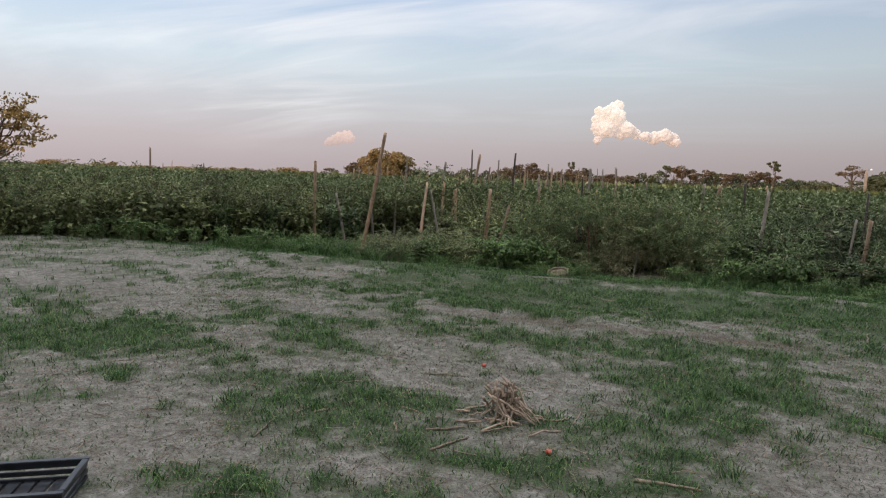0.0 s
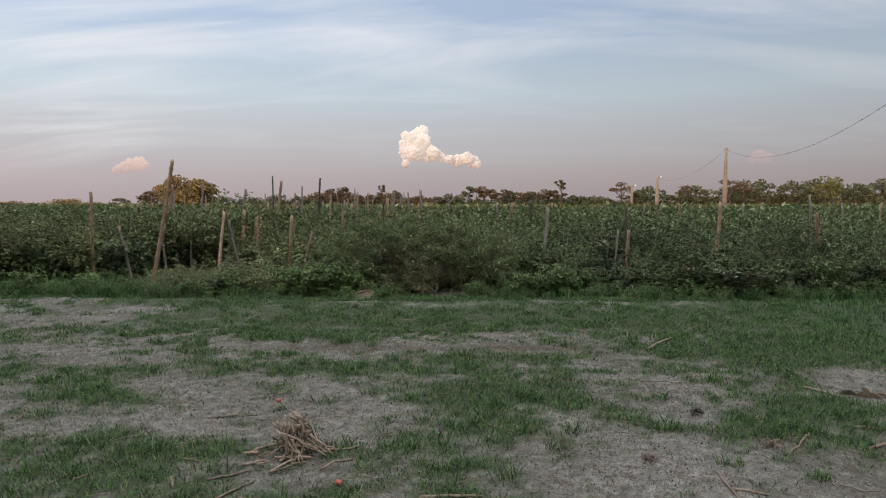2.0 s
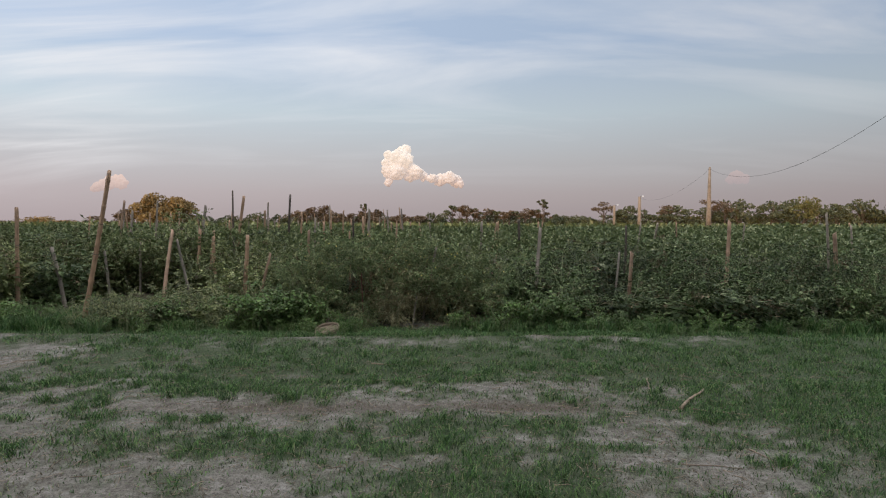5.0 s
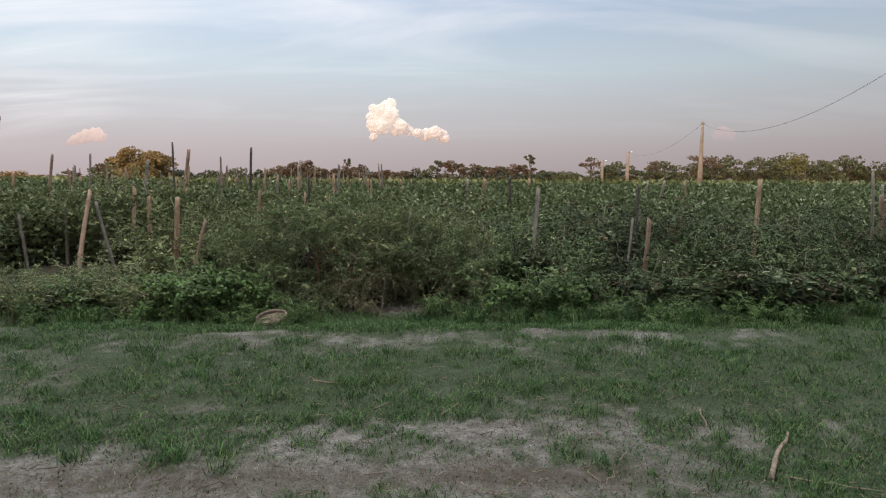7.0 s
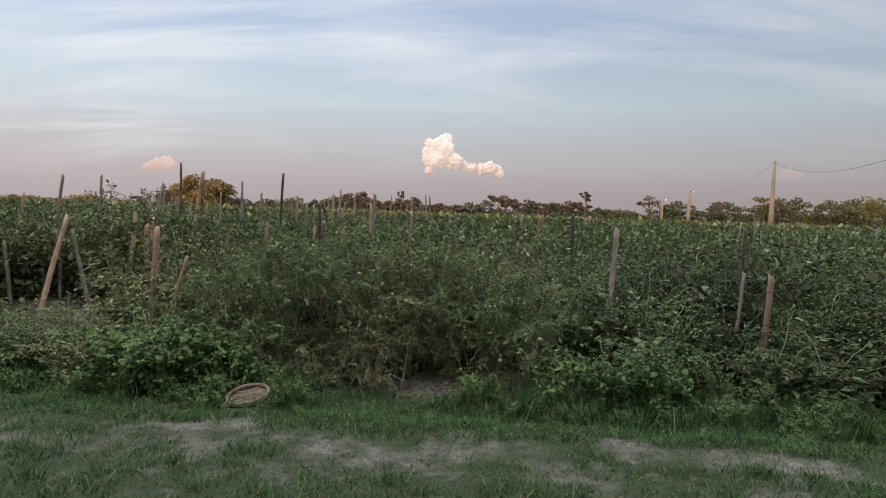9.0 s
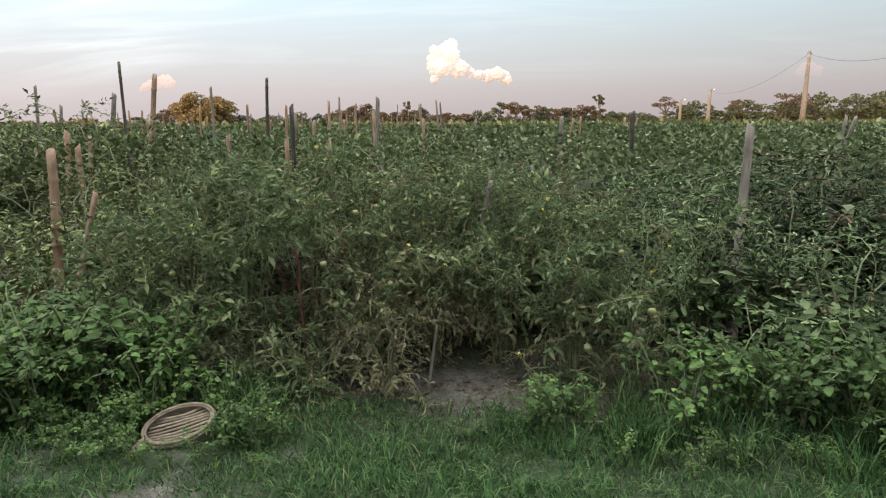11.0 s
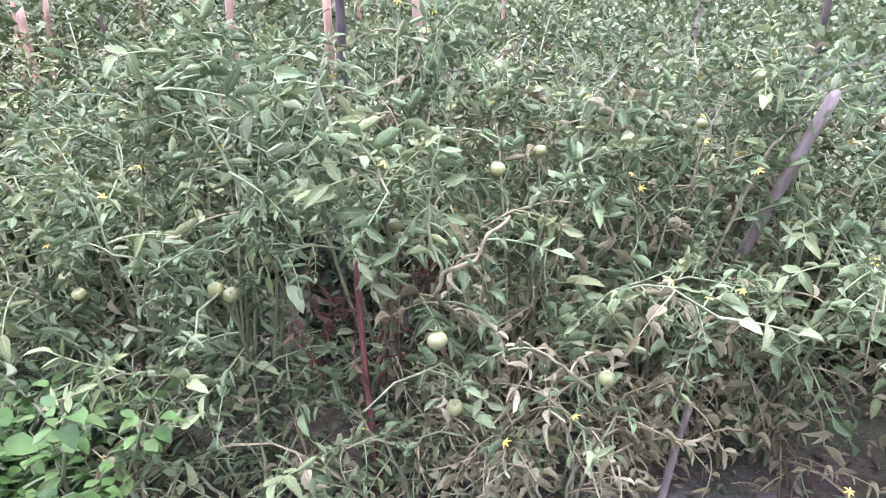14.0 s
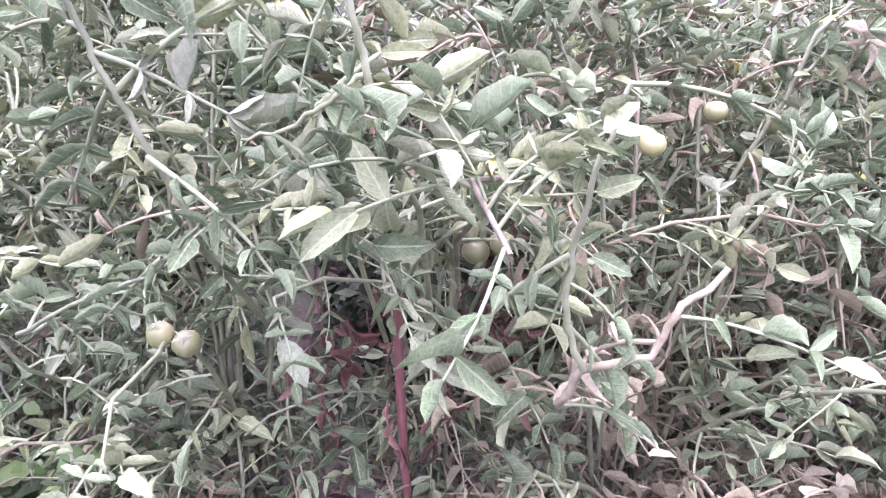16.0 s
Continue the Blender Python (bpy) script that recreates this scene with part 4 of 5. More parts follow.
near = [near_plant((fx, fy), 201 + i, fh, fs, fd, fl) for i, (fx, fy, fh, fs, fd, fl) in enumerate(FRONT)]
for fx, fy, fz, sz in ((-0.963, 12.064, 0.46, 1.0), (-0.70, 12.45, 0.83, 1.0), (-2.18, 12.27, 0.645, 1.0), (-2.15, 12.26, 0.60, 0.95), (-1.60, 12.10, 0.735, 0.95),
                       (-1.56, 12.10, 0.72, 1.0), (-0.89, 12.41, 1.01, 1.0), (-0.78, 12.55, 1.03, 0.9), (-0.68, 12.55, 1.02, 0.95), (-0.70, 12.56, 0.95, 0.85),
                       (-0.024, 13.2, 0.67, 1.0), (-0.98, 11.88, 0.775, 1.0), (-1.17, 12.33, 0.86, 1.0), (-1.15, 12.36, 0.81, 1.1), (-1.11, 12.33, 0.84, 0.95),
                       (-2.33, 12.2, 0.50, 1.1), (-0.28, 13.1, 1.0, 0.95), (-0.20, 13.1, 1.02, 1.0), (1.02, 12.1, 0.46, 1.3), (0.62, 12.0, 0.24, 1.1),
                       (-0.60, 12.02, 0.62, 0.9), (-2.75, 12.5, 0.95, 1.0), (0.85, 12.3, 0.78, 0.9)):
    host = min(near, key=lambda o: abs(o.location.x - fx))
    add_fruit(host, (fx - host.location.x, fy - host.location.y, fz + 0.022 - host.location.z), sz * 0.85, (rng.uniform(-25, 25), rng.uniform(-25, 25), rng.uniform(0, 360)))


def runner(points, r0, r1, mat, leaves, sd, label=""):
    """A thick old shoot in front of the bushes, with leaves along it."""
    r = np.random.default_rng(sd)
    P = np.array(points)
    host = min(near, key=lambda o: abs(o.location.x - P[0, 0]))
    o = np.array(host.location)
    t = np.linspace(0, len(P) - 1, 4 * len(P))
    Q = np.stack([np.interp(t, np.arange(len(P)), P[:, k]) for k in range(3)], 1) + r.normal(0, 0.0016, (4 * len(P), 3)) - o
    part("branch", mesh_from("branch", *tube_arrays(Q, np.linspace(r0, r1, len(Q)) * 0.82, 7, False), mat, True), mat, host, label)
    for k in range(leaves):
        p = Vector(Q[int(r.integers(2, len(Q)))])
        wither = mat is M_STEM_DRY and r.uniform() < 0.7
        lf = part("withered_leaf" if wither else "leaf", (DRY if wither else LEAVES)[int(r.integers(0, 8))], M_LEAF, host, "curled brown withered leaf" if wither else "")
        az = r.uniform(-0.4, 3.6)
        if -1.6 < p.x + o[0] < -1.03 and p.z + o[2] < 0.93:
            p.z += 0.35
        lf.matrix_basis = leaf_pose(p, az, radians(r.uniform(-50, 40)), radians(r.uniform(-50, 50)), r.uniform(0.8, 1.3))


OLD = "stout pale green shoot with side leaves"
runner([(-1.20, 12.30, 0.55), (-1.19, 12.10, 1.00), (-1.21, 12.02, 1.12), (-1.22, 12.0, 1.19), (-1.23, 12.0, 1.23), (-1.245, 12.0, 1.30)], 0.0055, 0.004, M_STEM, 6, 1, OLD)
runner([(-1.22, 12.0, 1.19), (-1.26, 12.0, 1.16), (-1.30, 12.0, 1.13), (-1.36, 12.0, 1.11)], 0.0040, 0.0022, M_STEM, 5, 2)
runner([(-0.95, 12.32, 0.55), (-1.00, 12.0, 0.82), (-0.98, 12.0, 0.88), (-0.91, 12.0, 0.91), (-0.89, 12.02, 0.96), (-0.84, 12.06, 1.0)], 0.0075, 0.0045, M_STEM_DRY, 9, 3, "thick woody tan tomato branch")
runner([(-0.98, 11.98, 0.895), (-1.01, 11.98, 0.96), (-1.01, 11.98, 1.05), (-1.0, 11.98, 1.13), (-0.985, 12.0, 1.20)], 0.0050, 0.0028, M_STEM, 7, 4, OLD)
runner([(-1.45, 12.25, 0.60), (-1.41, 11.98, 0.98), (-1.42, 11.96, 1.07), (-1.45, 11.95, 1.16), (-1.47, 11.95, 1.20), (-1.49, 11.95, 1.27)], 0.0052, 0.0035, M_STEM, 9, 5, OLD)
runner([(-1.70, 12.02, 0.80), (-1.65, 11.92, 0.86), (-1.54, 11.92, 0.93), (-1.44, 11.92, 0.98), (-1.37, 11.92, 1.05)], 0.0038, 0.0022, M_STEM, 8, 6)
runner([(-1.75, 12.2, 0.45), (-1.72, 11.98, 0.75), (-1.76, 11.95, 0.92), (-1.80, 11.97, 1.06)], 0.0042, 0.0024, M_STEM, 9, 7)
runner([(-0.55, 12.35, 0.30), (-0.62, 12.08, 0.55), (-0.72, 12.02, 0.66), (-0.80, 12.0, 0.72)], 0.0058, 0.0036, M_STEM_DRY, 9, 10)


# red-brown dead leaves hanging in the hollow of the bush
RED = [fine_leaf("withered_leaf", np.random.default_rng(70 + i), 0.14, M_LEAF_RED, True) for i in range(4)]
r = np.random.default_rng(75)
for i in range(34):
    host = near[3]
    p = Vector((r.uniform(-1.55, -1.05), r.uniform(12.28, 12.55), r.uniform(0.42, 0.84))) - host.location
    lf = part("withered_leaf", RED[i % 4], M_LEAF_RED, host, "dead red-brown leaf hanging inside the bush")
    lf.matrix_basis = leaf_pose(p, r.uniform(3.3, 6.1), radians(r.uniform(-85, -30)), radians(r.uniform(-50, 50)), r.uniform(0.7, 1.1))


# ---- stakes ----
def stake(a, b, radius, mat, label, name="bamboo_stake", nodes=3, hook=False, flat=1.0, ties=0, sd=0):
    """A pole from foot a to top b with knuckles, an uneven cut top and its ties."""
    a, b = Vector(a), Vector(b)
    a = a - (b - a).normalized() * 0.16
    L = (b - a).length
    ax = (b - a).normalized().to_track_quat("Z", "Y").to_matrix().to_4x4()
    root = empty(name)
    root.matrix_world = Matrix.Translation(a) @ ax
    n = 14
    s = np.linspace(0, 1, n)
    rad = radius * (1.08 - 0.22 * s)
    pts = np.stack([0.012 * L * np.sin(3 * s + sd), 0.010 * L * np.sin(2.3 * s + 2 * sd), L * s], 1)
    z, rr = [], []
    for k in range(nodes):
        c = (k + 0.6) / nodes
        z += [c - 0.012, c, c + 0.012]
        rr += [1.0, 1.22, 1.0]
    allz = np.concatenate([s, z])
    mul = np.concatenate([np.ones(n), rr])
    o = np.argsort(allz)
    allz, mul = np.clip(allz[o], 0, 1), mul[o]
    P = np.stack([np.interp(allz, s, pts[:, 0]), np.interp(allz, s, pts[:, 1]), L * allz], 1)
    P[:, 2] += np.arange(len(P)) * 1e-5
    me = tubes("pole", [tube_arrays(P, np.interp(allz, s, rad) * mul, 9)], mat)
    for v in me.vertices:
        v.co.y *= flat
        if v.co.z > L - 0.002:
            v.co.z += (v.co.x * 0.8 + v.co.y * 0.5) + 0.01 * math.sin(9 * v.co.x / radius)
    part("pole", me, mat, root)
    if hook:
        hk = [(0, 0, L - 0.07), (0.05, 0, L - 0.05), (0.075, 0.01, L - 0.055), (0.07, 0.01, L - 0.075)]
        part("hook", tubes("hook", [tube_arrays(hk, 0.006, 5)], M_WIREM), M_WIREM, root, "bent dark wire hook")
    for k in range(ties):
        zt = L * (0.45 + 0.4 * k / max(1, ties))
        ring = [(radius * 1.15 * math.cos(q), radius * 1.15 * flat * math.sin(q), zt + 0.01 * math.sin(q)) for q in np.linspace(0, 2 * math.pi, 12)]
        part("tie", tubes("tie", [tube_arrays(ring, 0.005, 4, False)], M_WIREM), M_WIREM, root, "dark wire tie")
    return tagged(root, label, "stake", "stakes in the tomato field")


STK = "weathered bamboo stake stuck in the soil"
stake((-6.54, 12.97, -0.05), (-6.01, 12.92, 2.60), 0.042, M_BAMBOO, "tall leaning bamboo pole with wire hook on top", hook=True, nodes=6, ties=2, sd=1)
stake((-8.22, 13.6, -0.05), (-8.25, 13.6, 1.92), 0.040, M_BAMBOO, "upright bamboo stake with wire ties beside furrow", nodes=5, ties=2, sd=2)
stake((-7.84, 14.4, -0.05), (-8.13, 14.45, 1.09), 0.040, M_BAMBOO_GREY, "grey leaning bamboo stake in open furrow", nodes=4, sd=3)
stake((-7.7, 15.83, -0.05), (-7.76, 15.83, 0.95), 0.032, M_BAMBOO_GREY, STK, nodes=4, sd=4)
stake((-3.62, 13.05, -0.05), (-3.52, 13.03, 1.38), 0.040, M_BAMBOO, "stout tan bamboo stake cut flat on top", nodes=3, sd=5)
stake((-3.24, 12.62, -0.05), (-3.01, 12.83, 1.06), 0.026, M_BAMBOO, "short leaning bamboo stake among tomato plants", nodes=3, sd=6)
stake((1.85, 12.9, -0.05), (1.96, 13.3, 1.58), 0.036, M_BAMBOO_GREY, "tall grey split-bamboo stake among tomato plants", nodes=4, sd=7, flat=0.6)
stake((3.52, 12.85, -0.05), (3.58, 12.95, 1.13), 0.036, M_BAMBOO, "short pale bamboo stake above low plants", nodes=3, sd=8)
stake((3.35, 13.3, -0.05), (3.52, 13.5, 1.09), 0.022, M_BAMBOO_GREY, STK, nodes=3, sd=9)
stake((6.02, 14.58, -0.05), (6.18, 14.72, 1.69), 0.042, M_BAMBOO, "leaning bamboo stake in the second row", nodes=4, sd=10)
stake((8.58, 14.8, -0.05), (8.36, 14.7, 1.45), 0.045, M_BAMBOO, "thick split bamboo stake with pale break", nodes=3, sd=11)
stake((8.42, 14.85, -0.05), (8.22, 14.8, 1.85), 0.028, M_BAMBOO_GREY, STK, nodes=4, sd=12)
stake((-5.2, 13.25, -0.05), (-5.40, 14.1, 1.48), 0.036, M_BAMBOO, "leaning bamboo stake crossing another in furrow", nodes=4, sd=13)
stake((-5.0, 14.1, -0.05), (-5.25, 14.0, 1.30), 0.028, M_BAMBOO_GREY, STK, nodes=4, sd=14)
stake((-7.13, 18.4, -0.05), (-6.99, 18.2, 1.42), 0.035, M_BAMBOO, STK, nodes=4, sd=15)
stake((-5.80, 16.2, -0.05), (-5.74, 16.35, 1.48), 0.042, M_BAMBOO, STK, nodes=4, sd=16)
stake((-5.55, 16.3, -0.05), (-5.42, 16.3, 1.42), 0.030, M_BAMBOO, STK, nodes=4, sd=17)
stake((-7.36, 16.66, -0.05), (-7.37, 16.64, 1.12), 0.032, M_BAMBOO_GREY, STK, nodes=3, sd=18)
stake((-4.97, 16.5, -0.05), (-4.99, 16.5, 2.43), 0.022, M_BARK, "thin dark stick with stubs standing above crop", name="wooden_stake", nodes=5, sd=20)
stake((-5.45, 17.5, -0.05), (-5.05, 17.5, 2.31), 0.042, M_BAMBOO, "leaning knotty bamboo pole above the crop", nodes=5, sd=21)
stake((-5.13, 22.2, -0.05), (-5.05, 22.1, 2.55), 0.038, M_BARK, "dark knotty stick standing above crop", name="wooden_stake", nodes=6, sd=22)
stake((-1.56, 13.25, -0.05), (-1.57, 13.19, 1.73), 0.021, M_BARK, "slim black wooden post with flared cut top", name="wooden_stake", nodes=2, sd=23, flat=0.8)
stake((-1.62, 13.33, -0.05), (-1.66, 13.3, 1.46), 0.020, M_BAMBOO, "short tan bamboo stake beside black post", nodes=3, sd=24)
stake((-4.7, 27.2, -0.05), (-4.76, 27.25, 2.30), 0.035, M_BAMBOO_GREY, STK, nodes=5, sd=25)
stake((-1.24, 13.16, -0.05), (-1.24, 13.13, 1.49), 0.022, M_BAMBOO, "short tan split bamboo stake in plants", nodes=2, sd=26)
stake((-5.17, 15.75, -0.05), (-5.17, 15.74, 1.34), 0.040, M_BAMBOO, STK, nodes=3, sd=27)
stake((-2.72, 14.62, -0.05), (-2.72, 14.61, 1.48), 0.030, M_BAMBOO, STK, nodes=3, sd=28)
stake((-0.20, 12.95, -0.05), (0.0, 12.64, 1.20), 0.020, M_BAMBOO_GREY, "leaning grey bamboo stake between two bushes", nodes=3, sd=29)
stake((-1.25, 12.30, -0.05), (-1.27, 12.32, 0.76), 0.010, M_REDWOOD, "slim red-brown stake inside the tomato bush", name="wooden_stake", nodes=4, sd=30)
stake((-0.37, 12.24, -0.03), (-0.31, 12.31, 0.36), 0.012, M_BAMBOO_GREY, "short grey stick propping a withered plant", name="wooden_stake", nodes=1, sd=31)
stake((2.11, 18.2, -0.05), (2.11, 18.14, 1.74), 0.040, M_BARK, "dark wooden post among the crop", name="wooden_stake", nodes=3, sd=32)
stake((3.95, 14.7, -0.05), (3.97, 14.7, 1.62), 0.026, M_BARK, "dark wooden post among the crop", name="wooden_stake", nodes=3, sd=33)
r = np.random.default_rng(71)
for i in range(84):
    yy = 18.5 + 34 * r.uniform() ** 1.6
    xx = (r.uniform(-0.55, 0.08) if i < 66 else r.uniform(-1.1, 0.75)) * yy
    hh = r.uniform(1.6, 2.1) + (r.uniform(0.2, 0.6) if r.uniform() < 0.25 else 0)
    hh = min(hh, 1.66) if xx > -0.06 * yy else hh
    ln = r.normal(0, 0.10, 2)
    stake((xx, yy, -0.05), (xx + ln[0] * hh, yy + ln[1] * hh, hh), r.uniform(0.025, 0.045), (M_BAMBOO, M_BAMBOO, M_BAMBOO_GREY)[i % 3], STK, nodes=3, sd=40 + i)


# ---- weeds at the foot of the crop ----
def weed(seed, height=0.42, mat=None, slim=1.0):
    """A broad-leaved bright green weed clump."""
    r = np.random.default_rng(seed)
    st, lv = [], []
    for i in range(9):
        az = r.uniform(0, 2 * math.pi)
        pts = shoot_points((r.uniform(-.06, .06), r.uniform(-.06, .06), -0.01), az, r.uniform(0.08, 0.3), height * r.uniform(0.55, 1.1), r.uniform(0, 0.12), 6, seed * 13 + i)
        st.append(tube_arrays(pts, np.linspace(0.0045, 0.002, 6), 4, False))
        for k in range(22):
            s = 0.15 + 0.85 * r.uniform()
            p = [np.interp(s, np.linspace(0, 1, 6), pts[:, q]) for q in range(3)]
            ln = r.uniform(0.024, 0.046)
            v, f = leaflet(ln, ln * slim * r.uniform(0.75, 1.0), r.uniform(0.0, 0.35), 0.1, r.uniform(0.1, 0.9), 4, False)
            v[:, 1] += 0.02
            lv.append((turn4(v, leaf_pose(p, r.uniform(0, 6.28), radians(r.uniform(-35, 35)), radians(r.uniform(-30, 30)), 1.0)), f))
    root = empty("weed")
    tagged(part("stem", mesh_from("stem", *join(st), M_STEM, True), M_STEM, root), kind="stuff")
    tagged(part("foliage", mesh_from("foliage", *join(lv), mat or M_WEED, True), mat or M_WEED, root), kind="stuff")
    return tagged(root, "bright green broad-leaved weed at field edge", "weed", "weeds along the field edge")


WEEDS = [weed(301 + i) for i in range(4)]
r = np.random.default_rng(81)
wspots = [(min(-2.55, -2.7 + r.normal(0, 0.36)), 11.68 + r.normal(0, 0.16), r.uniform(0.9, 1.35)) for _ in range(28)]
wspots += [(r.uniform(-8.0, -5.0), r.uniform(12.4, 15.0), r.uniform(0.4, 0.75)) for _ in range(20)]
wspots += [(1.45 + r.normal(0, 0.5), 11.75 + r.normal(0, 0.2), r.uniform(0.7, 1.1)) for _ in range(12)]
wspots += [(r.uniform(-5.4, -2.6), 11.8 + r.normal(0, 0.25), r.uniform(0.8, 1.3)) for _ in range(14)]
wspots += [(r.uniform(-4.8, -2.0), 11.3 + r.normal(0, 0.12), r.uniform(0.35, 0.6)) for _ in range(18)]
wspots += [(r.uniform(1.5, 9.0), 11.85 + r.normal(0, 0.2), r.uniform(0.5, 0.9)) for _ in range(14)]
wspots += [(xx, 11.7 + 0.4 * min(0, xx + 8.5) + r.normal(0, 0.25), r.uniform(0.6, 1.2)) for xx in r.uniform(-14, -6.8, 26)]
wspots += [(wx, 11.45 + r.normal(0, 0.16), r.uniform(0.35, 0.75)) for wx in r.uniform(-6.0, 7.0, 44)]
wspots += [(-2.15 + r.normal(0, 0.22), 11.85 + r.normal(0, 0.10), r.uniform(0.95, 1.4)) for _ in range(16)]
wspots += [(2.1 + r.normal(0, 0.35), 11.8 + r.normal(0, 0.14), r.uniform(0.8, 1.25)) for _ in range(14)]
wspots += [(wx, 11.25 + r.normal(0, 0.2), r.uniform(0.22, 0.42)) for wx in r.uniform(-5.0, 5.0, 60) if abs(wx + 0.2) > 0.8]
wspots = [w for w in wspots if math.hypot(w[0] + 1.66, w[1] - 11.25) > 0.30]
wspots += [(-1.78, 11.08, 0.38), (-1.60, 11.06, 0.33), (-2.02, 11.1, 0.5), (-1.42, 11.3, 0.45), (-1.86, 11.56, 0.7), (-1.6, 11.62, 0.75), (-1.92, 11.22, 0.45), (-1.98, 11.38, 0.6), (-1.47, 11.12, 0.33)]
for i, (wx, wy, ws) in enumerate(wspots):
    m = pose(wx, wy, float(ground_z(np.array(wx), np.array(wy))) - 0.01, 0, 0, r.uniform(0, 360)) @ Matrix.Scale(ws, 4)
    if i < 4:
        WEEDS[i].matrix_basis = m
    else:
        copy_thing(WEEDS[i % 4], m)
# taller pale weeds with narrow leaves on the overgrown furrow
PALE = [weed(321 + i, 0.50, M_WEED_PALE, 0.55) for i in range(3)]
for i in range(48):
    wx = r.uniform(-5.9, -2.9)
    wy = 11.9 + r.normal(0, 0.35) + (r.uniform(0, 0.8) if wx < -3.6 else 0)
    m = pose(wx, wy, float(ground_z(np.array(wx), np.array(wy))) - 0.01, 0, 0, r.uniform(0, 360)) @ Matrix.Scale(r.uniform(0.9, 1.5), 4)
    ob = PALE[i] if i < 3 else copy_thing(PALE[i % 3], m)
    ob.matrix_basis = m
    tagged(ob, "yellowish narrow-leaved weed in the overgrown furrow", "weed", "weeds along the field edge")


# ---- litter on the ground ----
def stick(a, b, radius, name="stick", label="dry pale stick lying on bare silt", mat=None, wob=0.04, sd=0):
    p = bent((a[0], a[1], radius * 0.9), (b[0], b[1], radius * 0.9), 7, wob, sd)
    p[:, 2] = np.abs(p[:, 2] - radius * 0.9) * 0.5 + radius * 0.9 + ground_z(p[:, 0], p[:, 1])
    o = p[0].copy()
    me = tubes(name, [tube_arrays(p - o, np.linspace(radius, radius * 0.55, 7), 7)], mat or M_TWIG)
    ob = new(name, me)
    ob.location = o
    return tagged(ob, label, "stick", "sticks on the ground")


for i, (a, b, rad) in enumerate((((2.33, 7.10), (2.80, 7.75), 0.020), ((2.44, 7.15), (2.9, 6.98), 0.009), ((2.47, 6.13), (2.51, 5.86), 0.007),
                                 ((1.86, 5.83), (2.24, 5.74), 0.006), ((1.8, 3.79), (1.77, 3.40), 0.010), ((1.8, 3.57), (1.97, 3.5), 0.009),
                                 ((2.75, 4.51), (2.42, 4.14), 0.010), ((-1.14, 4.27), (-0.98, 4.02), 0.009), ((-1.62, 3.88), (-1.46, 3.83), 0.007),
                                 ((-0.44, 4.07), (-0.42, 4.33), 0.006), ((-1.77, 4.69), (-1.42, 4.77), 0.008), ((-1.56, 3.61), (-1.48, 3.47), 0.012),
                                 ((-0.02, 3.41), (0.34, 3.44), 0.013), ((-2.30, 3.1), (-2.34, 3.36), 0.009), ((-0.09, 8.22), (0.03, 8.36), 0.008),
                                 ((-0.67, 8.85), (-0.34, 8.79), 0.008), ((-0.62, 8.02), (-0.38, 8.10), 0.010), ((0.42, 8.02), (0.56, 8.28), 0.011), ((3.0, 4.25), (3.36, 4.42), 0.013),
                                 ((3.55, 5.38), (3.95, 5.52), 0.008), ((3.70, 5.30), (3.88, 5.60), 0.007), ((3.3, 5.62), (3.5, 5.36), 0.012), ((3.2, 4.7), (3.5, 4.62), 0.010), ((2.37, 8.16), (2.25, 7.71), 0.009), ((-1.07, 3.40), (-0.90, 3.41), 0.007))):
    stick(a, b, rad * 0.85, wob=0.014, sd=500 + i)
for i, (a, b, rad) in enumerate((((-1.33, 3.60), (-1.11, 3.75), 0.009), ((-1.20, 3.33), (-1.05, 3.64), 0.008))):
    stick(a, b, rad, "bark_strip", "split reddish strip of dry bark on silt", M_TWIG, 0.02, 530 + i)
r = np.random.default_rng(91)
x, y = r.uniform(-6, 5, 2600), r.uniform(2.3, 9.2, 2600)
ch = []
for i in range(2600):
    an, ln = r.uniform(0, 6.28), r.uniform(0.03, 0.20)
    p = bent((x[i], y[i], 0.004), (x[i] + ln * math.cos(an), y[i] + ln * math.sin(an), 0.006), 4, 0.05, 900 + i)
    p[:, 2] += ground_z(p[:, 0], p[:, 1])
    ch.append(tube_arrays(p, r.uniform(0.0015, 0.0035), 3, False))
tagged(new("straw_litter", mesh_from("straw_litter", *join(ch), M_TWIG, True)), "scattered straw and twig bits on silt", "litter", kind="stuff")


def root_pile():
    """A bundle of dry roots standing tent-like on the silt."""
    r = np.random.default_rng(95)
    root = empty("root_bundle", (-0.86, 4.0, 0.0))
    for i in range(52):
        az, rad = r.uniform(0, 6.28), r.uniform(0.05, 0.24)
        lean = r.normal(-0.06, 0.06), r.normal(0.03, 0.05), r.uniform(0.06, 0.27)
        p = bent((rad * math.cos(az), rad * math.sin(az) * 0.8, 0.006), lean, 6, 0.045, 950 + i)
        p[:, 2] = np.maximum(p[:, 2], 0.006)
        part("root", tubes("root", [tube_arrays(p, np.linspace(0.004, r.uniform(0.007, 0.013), 6), 5)], M_ROOT), M_ROOT, root)
    for i in range(16):
        a = np.array((r.uniform(-0.42, 0.25), r.uniform(-0.32, 0.12), 0.008))
        an, ln = r.normal(0.3, 0.5), r.uniform(0.08, 0.28)
        p = bent(a, a + (ln * math.cos(an), ln * math.sin(an), 0.006), 5, 0.04, 1010 + i)
        p[:, 2] = np.maximum(p[:, 2], 0.008)
        part("root", tubes("root", [tube_arrays(p, r.uniform(0.004, 0.010), 5)], M_ROOT), M_ROOT, root)
    return tagged(root, "bundle of dry tangled roots on bare silt", "dry roots")


